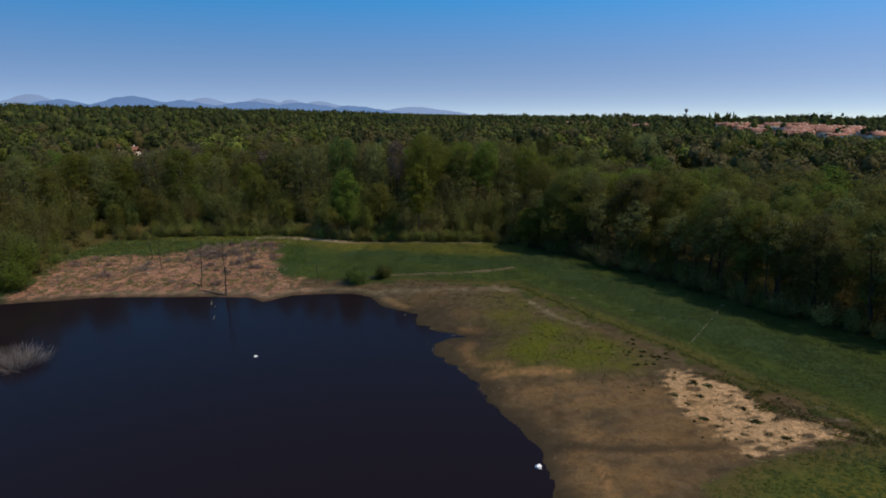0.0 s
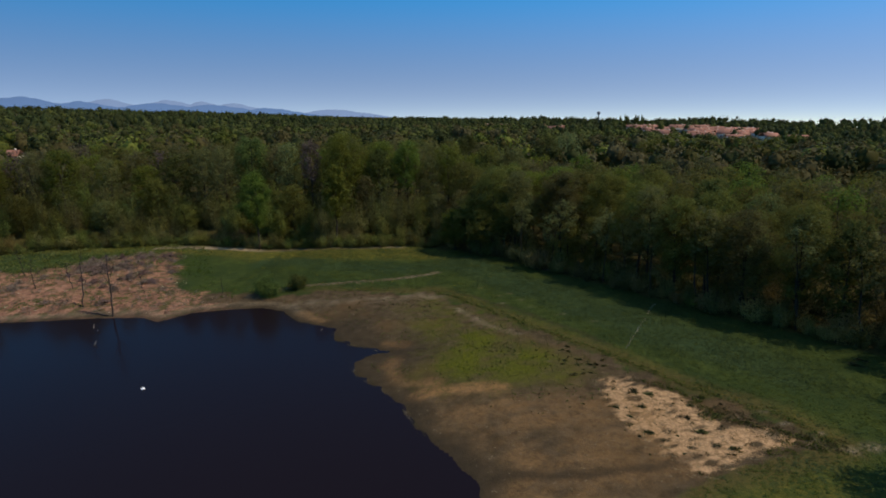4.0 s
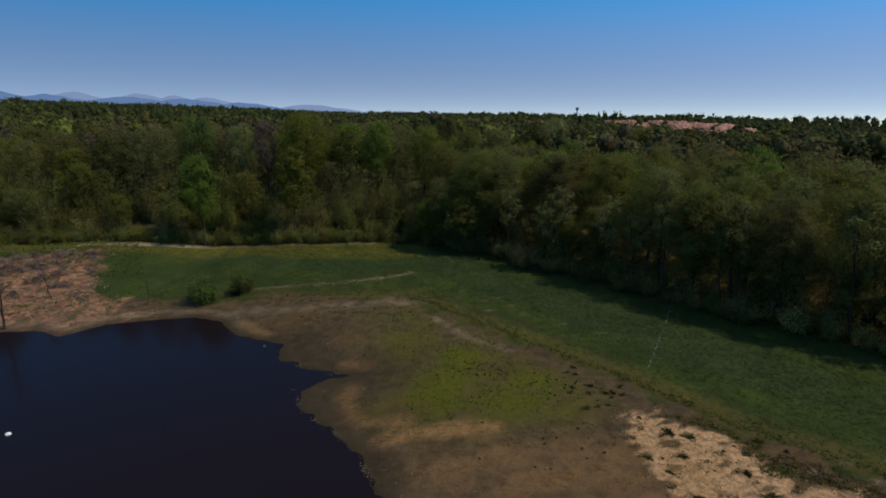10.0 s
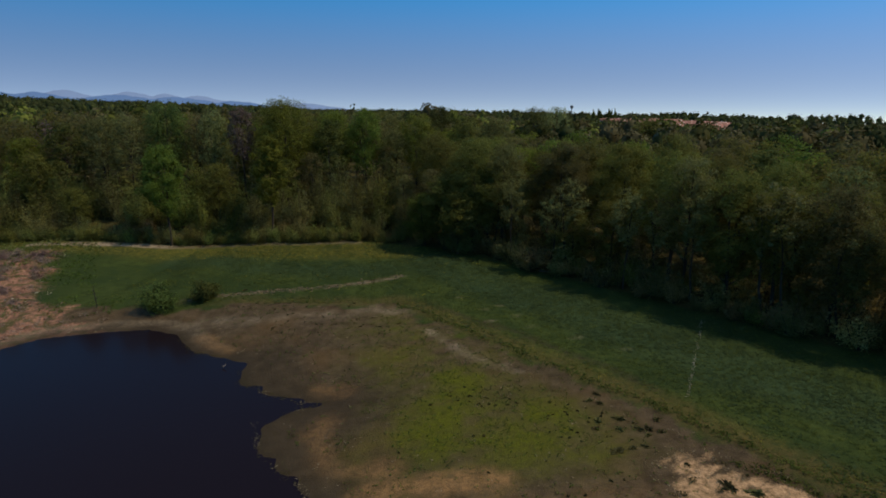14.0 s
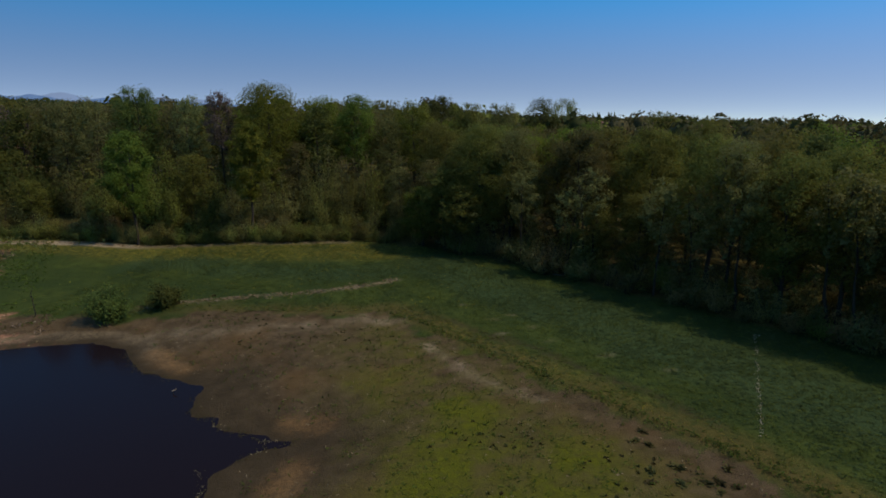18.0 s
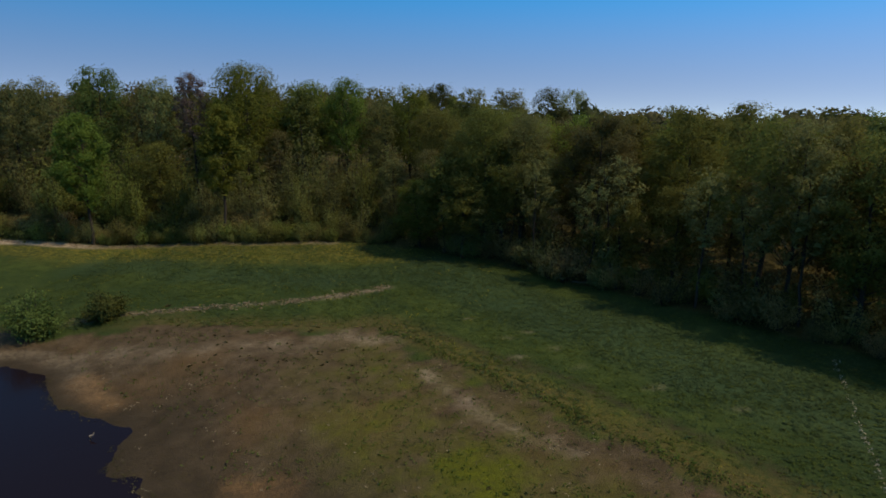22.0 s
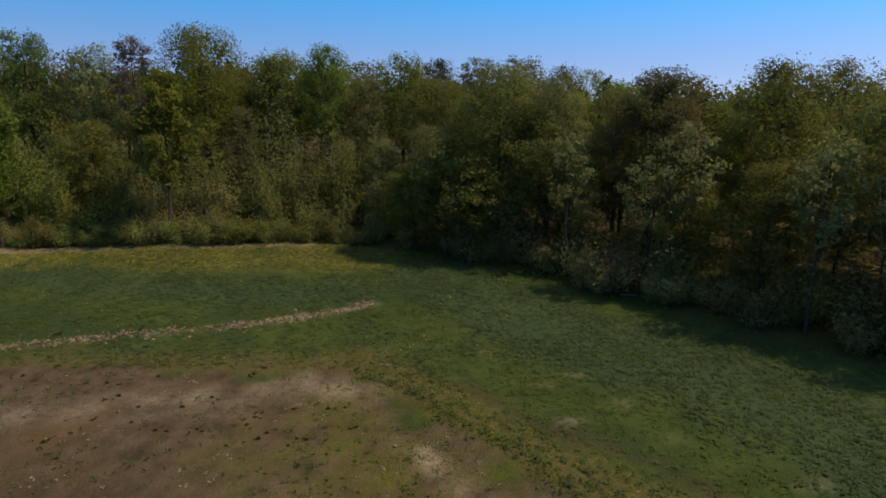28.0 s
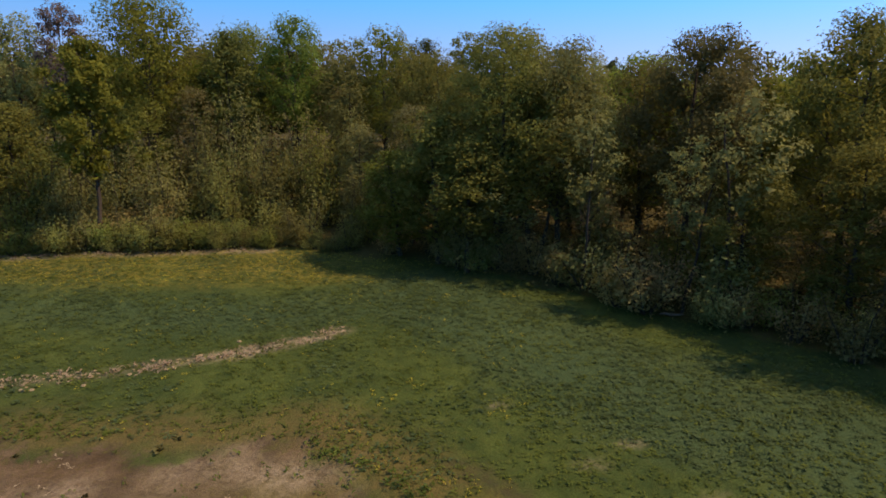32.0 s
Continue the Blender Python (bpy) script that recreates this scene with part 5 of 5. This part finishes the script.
def herbs(name, leaf, count, box, keep, size, seed, leaves=5, squash=0.5, up=0.5, high=0.16):
    """Low leaf rosettes strewn over part of the ground, joined."""
    r = np.random.default_rng(seed)
    x, y = r.uniform(box[0], box[1], count), r.uniform(box[2], box[3], count)
    ok = keep(x, y, r.uniform(size=count))
    x, y = x[ok], y[ok]
    c = np.stack([x, y, ground_z(x, y)], 1)[:, None] + r.normal(size=(len(x), leaves, 3)) * np.array([size * 0.6, size * 0.6, 0])
    c[..., 2] += r.uniform(0.02, high, (len(x), leaves))
    v, f = leaves_at(r, c.reshape(-1, 3), size, up, squash, three=True)
    return tagged(new(name, mesh_of(name, v, f, LEAF[leaf])), "low meadow herbs and grass", "grass", kind="stuff")


def grassy(x, y):
    return (inside(LOWLAND, x, y) < -0.5) & (inside(EDGE, x, y) < 1.0) & (inside(SHORE, x, y) < -3)


herbs("meadow_herb", "herb", 125000, (-36, 56, 40, 116), lambda x, y, u: grassy(x, y) & (u < 0.4 + 0.6 * waves(x, y, 5, 71)), 0.13, 131, 5, 0.45, 1.3, 0.1)
herbs("meadow_herb", "blue", 115000, (-36, 56, 50, 116), lambda x, y, u: grassy(x, y) & (u < 0.05 + 0.8 * waves(x, y, 9, 72) + 0.6 * (along([(0, 107.5), (8, 99), (16, 92), (26, 82.5), (40, 70)], x, y) < 4.5) + 0.4 * (along([(-36, 104), (-26, 103), (-15, 102.5), (-6, 103.6)], x, y) < 3)), 0.14, 132, 5, 0.5, 1.3, 0.11)
herbs("meadow_herb", "flower", 16000, (-40, 6, 84, 116), lambda x, y, u: grassy(x, y) & (u < 0.02 + 0.4 * (y - 0.12 * (x + 20) > 106.5) * (x < 0) + 0.25 * waves(x, y, 4, 73)), 0.1, 133, up=1.0, high=0.1)
herbs("dry_grass", "dry", 60000, (-60, 2, 86, 116), lambda x, y, u: ((along(PATHWAY, x, y) < 0.5) | (along(STREAK, x, y) < 0.5 + 0.4 * waves(x, y, 3, 74))) & (u < 0.5 + waves(x, y, 2, 78)), 0.2, 134, 4, 0.3, up=0.6, high=0.16)
herbs("dry_grass", "cream", 8000, (23, 31, 73, 90), lambda x, y, u: (along([(29.3, 89.4), (28.1, 85.6), (26.4, 80.7), (25.2, 77), (24, 73.6)], x, y) < 0.07 + 0.05 * waves(x, y, 2, 75)), 0.12, 135, 2)
herbs("dry_grass", "dry", 9000, (18, 38, 50, 68), lambda x, y, u: (inside(SAND, x, y) > -0.5 + waves(x, y, 3, 76)) & (u < 0.12 + 0.5 * waves(x, y, 2, 88)), 0.1, 136, 3, up=0.9, high=0.06)
herbs("sand_weed", "herb", 26000, (24, 46, 48, 66), lambda x, y, u: (np.abs(inside(SAND, x, y) + 0.3 + 1.1 * waves(x, y, 3, 89)) < 0.6) & (x + 0.8 * y > 76) & (u < 0.35), 0.13, 145, 5, high=0.2)
herbs("sand_weed", "tuft", 26000, (20, 46, 48, 66), lambda x, y, u: ((along([(29.8, 60.8), (33, 59.5), (36, 57), (38, 56.4)], x, y) < 1.2 + waves(x, y, 2, 90)) | (inside(SAND, x, y) > 0) & (waves(x, y, 1.7, 91) > 0.42)) & (u < 0.32), 0.14, 146, 5, high=0.2)
herbs("mud_weed", "herb", 9000, (-24, 24, 60, 91), lambda x, y, u: (inside(LOWLAND, x, y) > 0) & (inside(SHORE, x, y) < -2) & (u < 0.25 + 0.7 * waves(x, y, 6, 77) + 0.4 * (inside(MOSS, x, y) > 0)), 0.13, 137, 4)

# weed and scum along the flat shore, dead stalks and green shoots on the cleared bank
herbs("shore_weed", "tuft", 16000, (-24, 8, 54, 82), lambda x, y, u: (np.abs(inside(SHORE, x, y) - 0.3 + 0.8 * waves(x, y, 4, 79)) < 0.7) & (u < 0.4 + waves(x, y, 5, 80)), 0.1, 138, 4, up=1.5, high=0.03)
herbs("shore_scum", "dry", 30000, (-14, 6, 56, 78), lambda x, y, u: (np.abs(inside(SHORE, x, y) - 0.1 + 0.5 * waves(x, y, 3, 86)) < 0.3) & (u < 0.1 + 0.8 * waves(x, y, 4, 87)), 0.05, 144, 6, up=2.0, high=0.02)
herbs("mud_litter", "dry", 9000, (-24, 36, 44, 90), lambda x, y, u: (inside(LOWLAND, x, y) > 0) & (inside(SHORE, x, y) < -1) & (u < 0.1 + 0.7 * waves(x, y, 5, 81)), 0.1, 139, 3, up=1.2, high=0.03)
herbs("bank_litter", "twig", 12000, (-90, -32, 62, 104), lambda x, y, u: (inside(BEACH, x, y) > -1) & (inside(SHORE, x, y) < -2.5) & (u < 0.3 + 0.9 * waves(x, y, 6, 82)), 0.3, 140, 3, 0.2, 0.6, 0.14)
herbs("bank_litter", "cream", 1400, (-90, -32, 62, 104), lambda x, y, u: (inside(BEACH, x, y) > -1) & (inside(SHORE, x, y) < -1.5) & (u < 0.25), 0.3, 147, 2, 0.5, 1.0, 0.1)
herbs("bank_litter", "twig", 9000, (-90, -28, 62, 104), lambda x, y, u: (inside(BEACH, x, y) > 0) & (inside(SHORE, x, y) < -2) & (waves(x, y, 3.5, 92) > 0.25), 0.4, 148, 4, 0.25, 0.5, 0.35)
herbs("bank_scrub", "mid", 8000, (-99, -44, 76, 110), lambda x, y, u: (inside(BEACH, x, y) < 2) & (inside(EDGE, x, y) < 1) & (inside(SHORE, x, y) < -6) & (x < -50 + 0.5 * (y - 100)) & (u < 0.2 + waves(x, y, 5, 93)), 0.3, 149, 5, 0.5, 0.5, 0.6)
herbs("bank_scrub", "olive", 7000, (-99, -44, 76, 110), lambda x, y, u: (inside(BEACH, x, y) < 5) & (inside(EDGE, x, y) < 1) & (inside(SHORE, x, y) < -8) & (x < -50 + 0.5 * (y - 100)) & (u < 0.2 + waves(x, y, 6, 94)), 0.3, 150, 5, 0.4, 0.4, 0.7)
herbs("bank_shoot", "herb", 16000, (-92, -32, 70, 108), lambda x, y, u: (inside(BEACH, x, y) > -5) & (inside(SHORE, x, y) < -4) & (u < 0.15 + 0.9 * waves(x, y, 8, 83) + 0.3 * (y > 92)), 0.22, 141, 4)

# the little bank where the meadow ends
herbs("bank_grass", "herb", 40000, (-2, 40, 56, 92), lambda x, y, u: (np.abs(inside(LOWLAND, x, y) + 0.7 + 0.5 * waves(x, y, 5, 84)) < 0.4) & (u < 0.7), 0.15, 142, 4, 0.45, 0.5, 0.2)
herbs("bank_grass", "flower", 16000, (-2, 40, 56, 92), lambda x, y, u: (np.abs(inside(LOWLAND, x, y) + 1.7 + 0.6 * waves(x, y, 5, 84)) < 0.4) & (u < 0.3 + 0.4 * waves(x, y, 3, 85)), 0.12, 143, 3, 0.45, 0.6, 0.15)
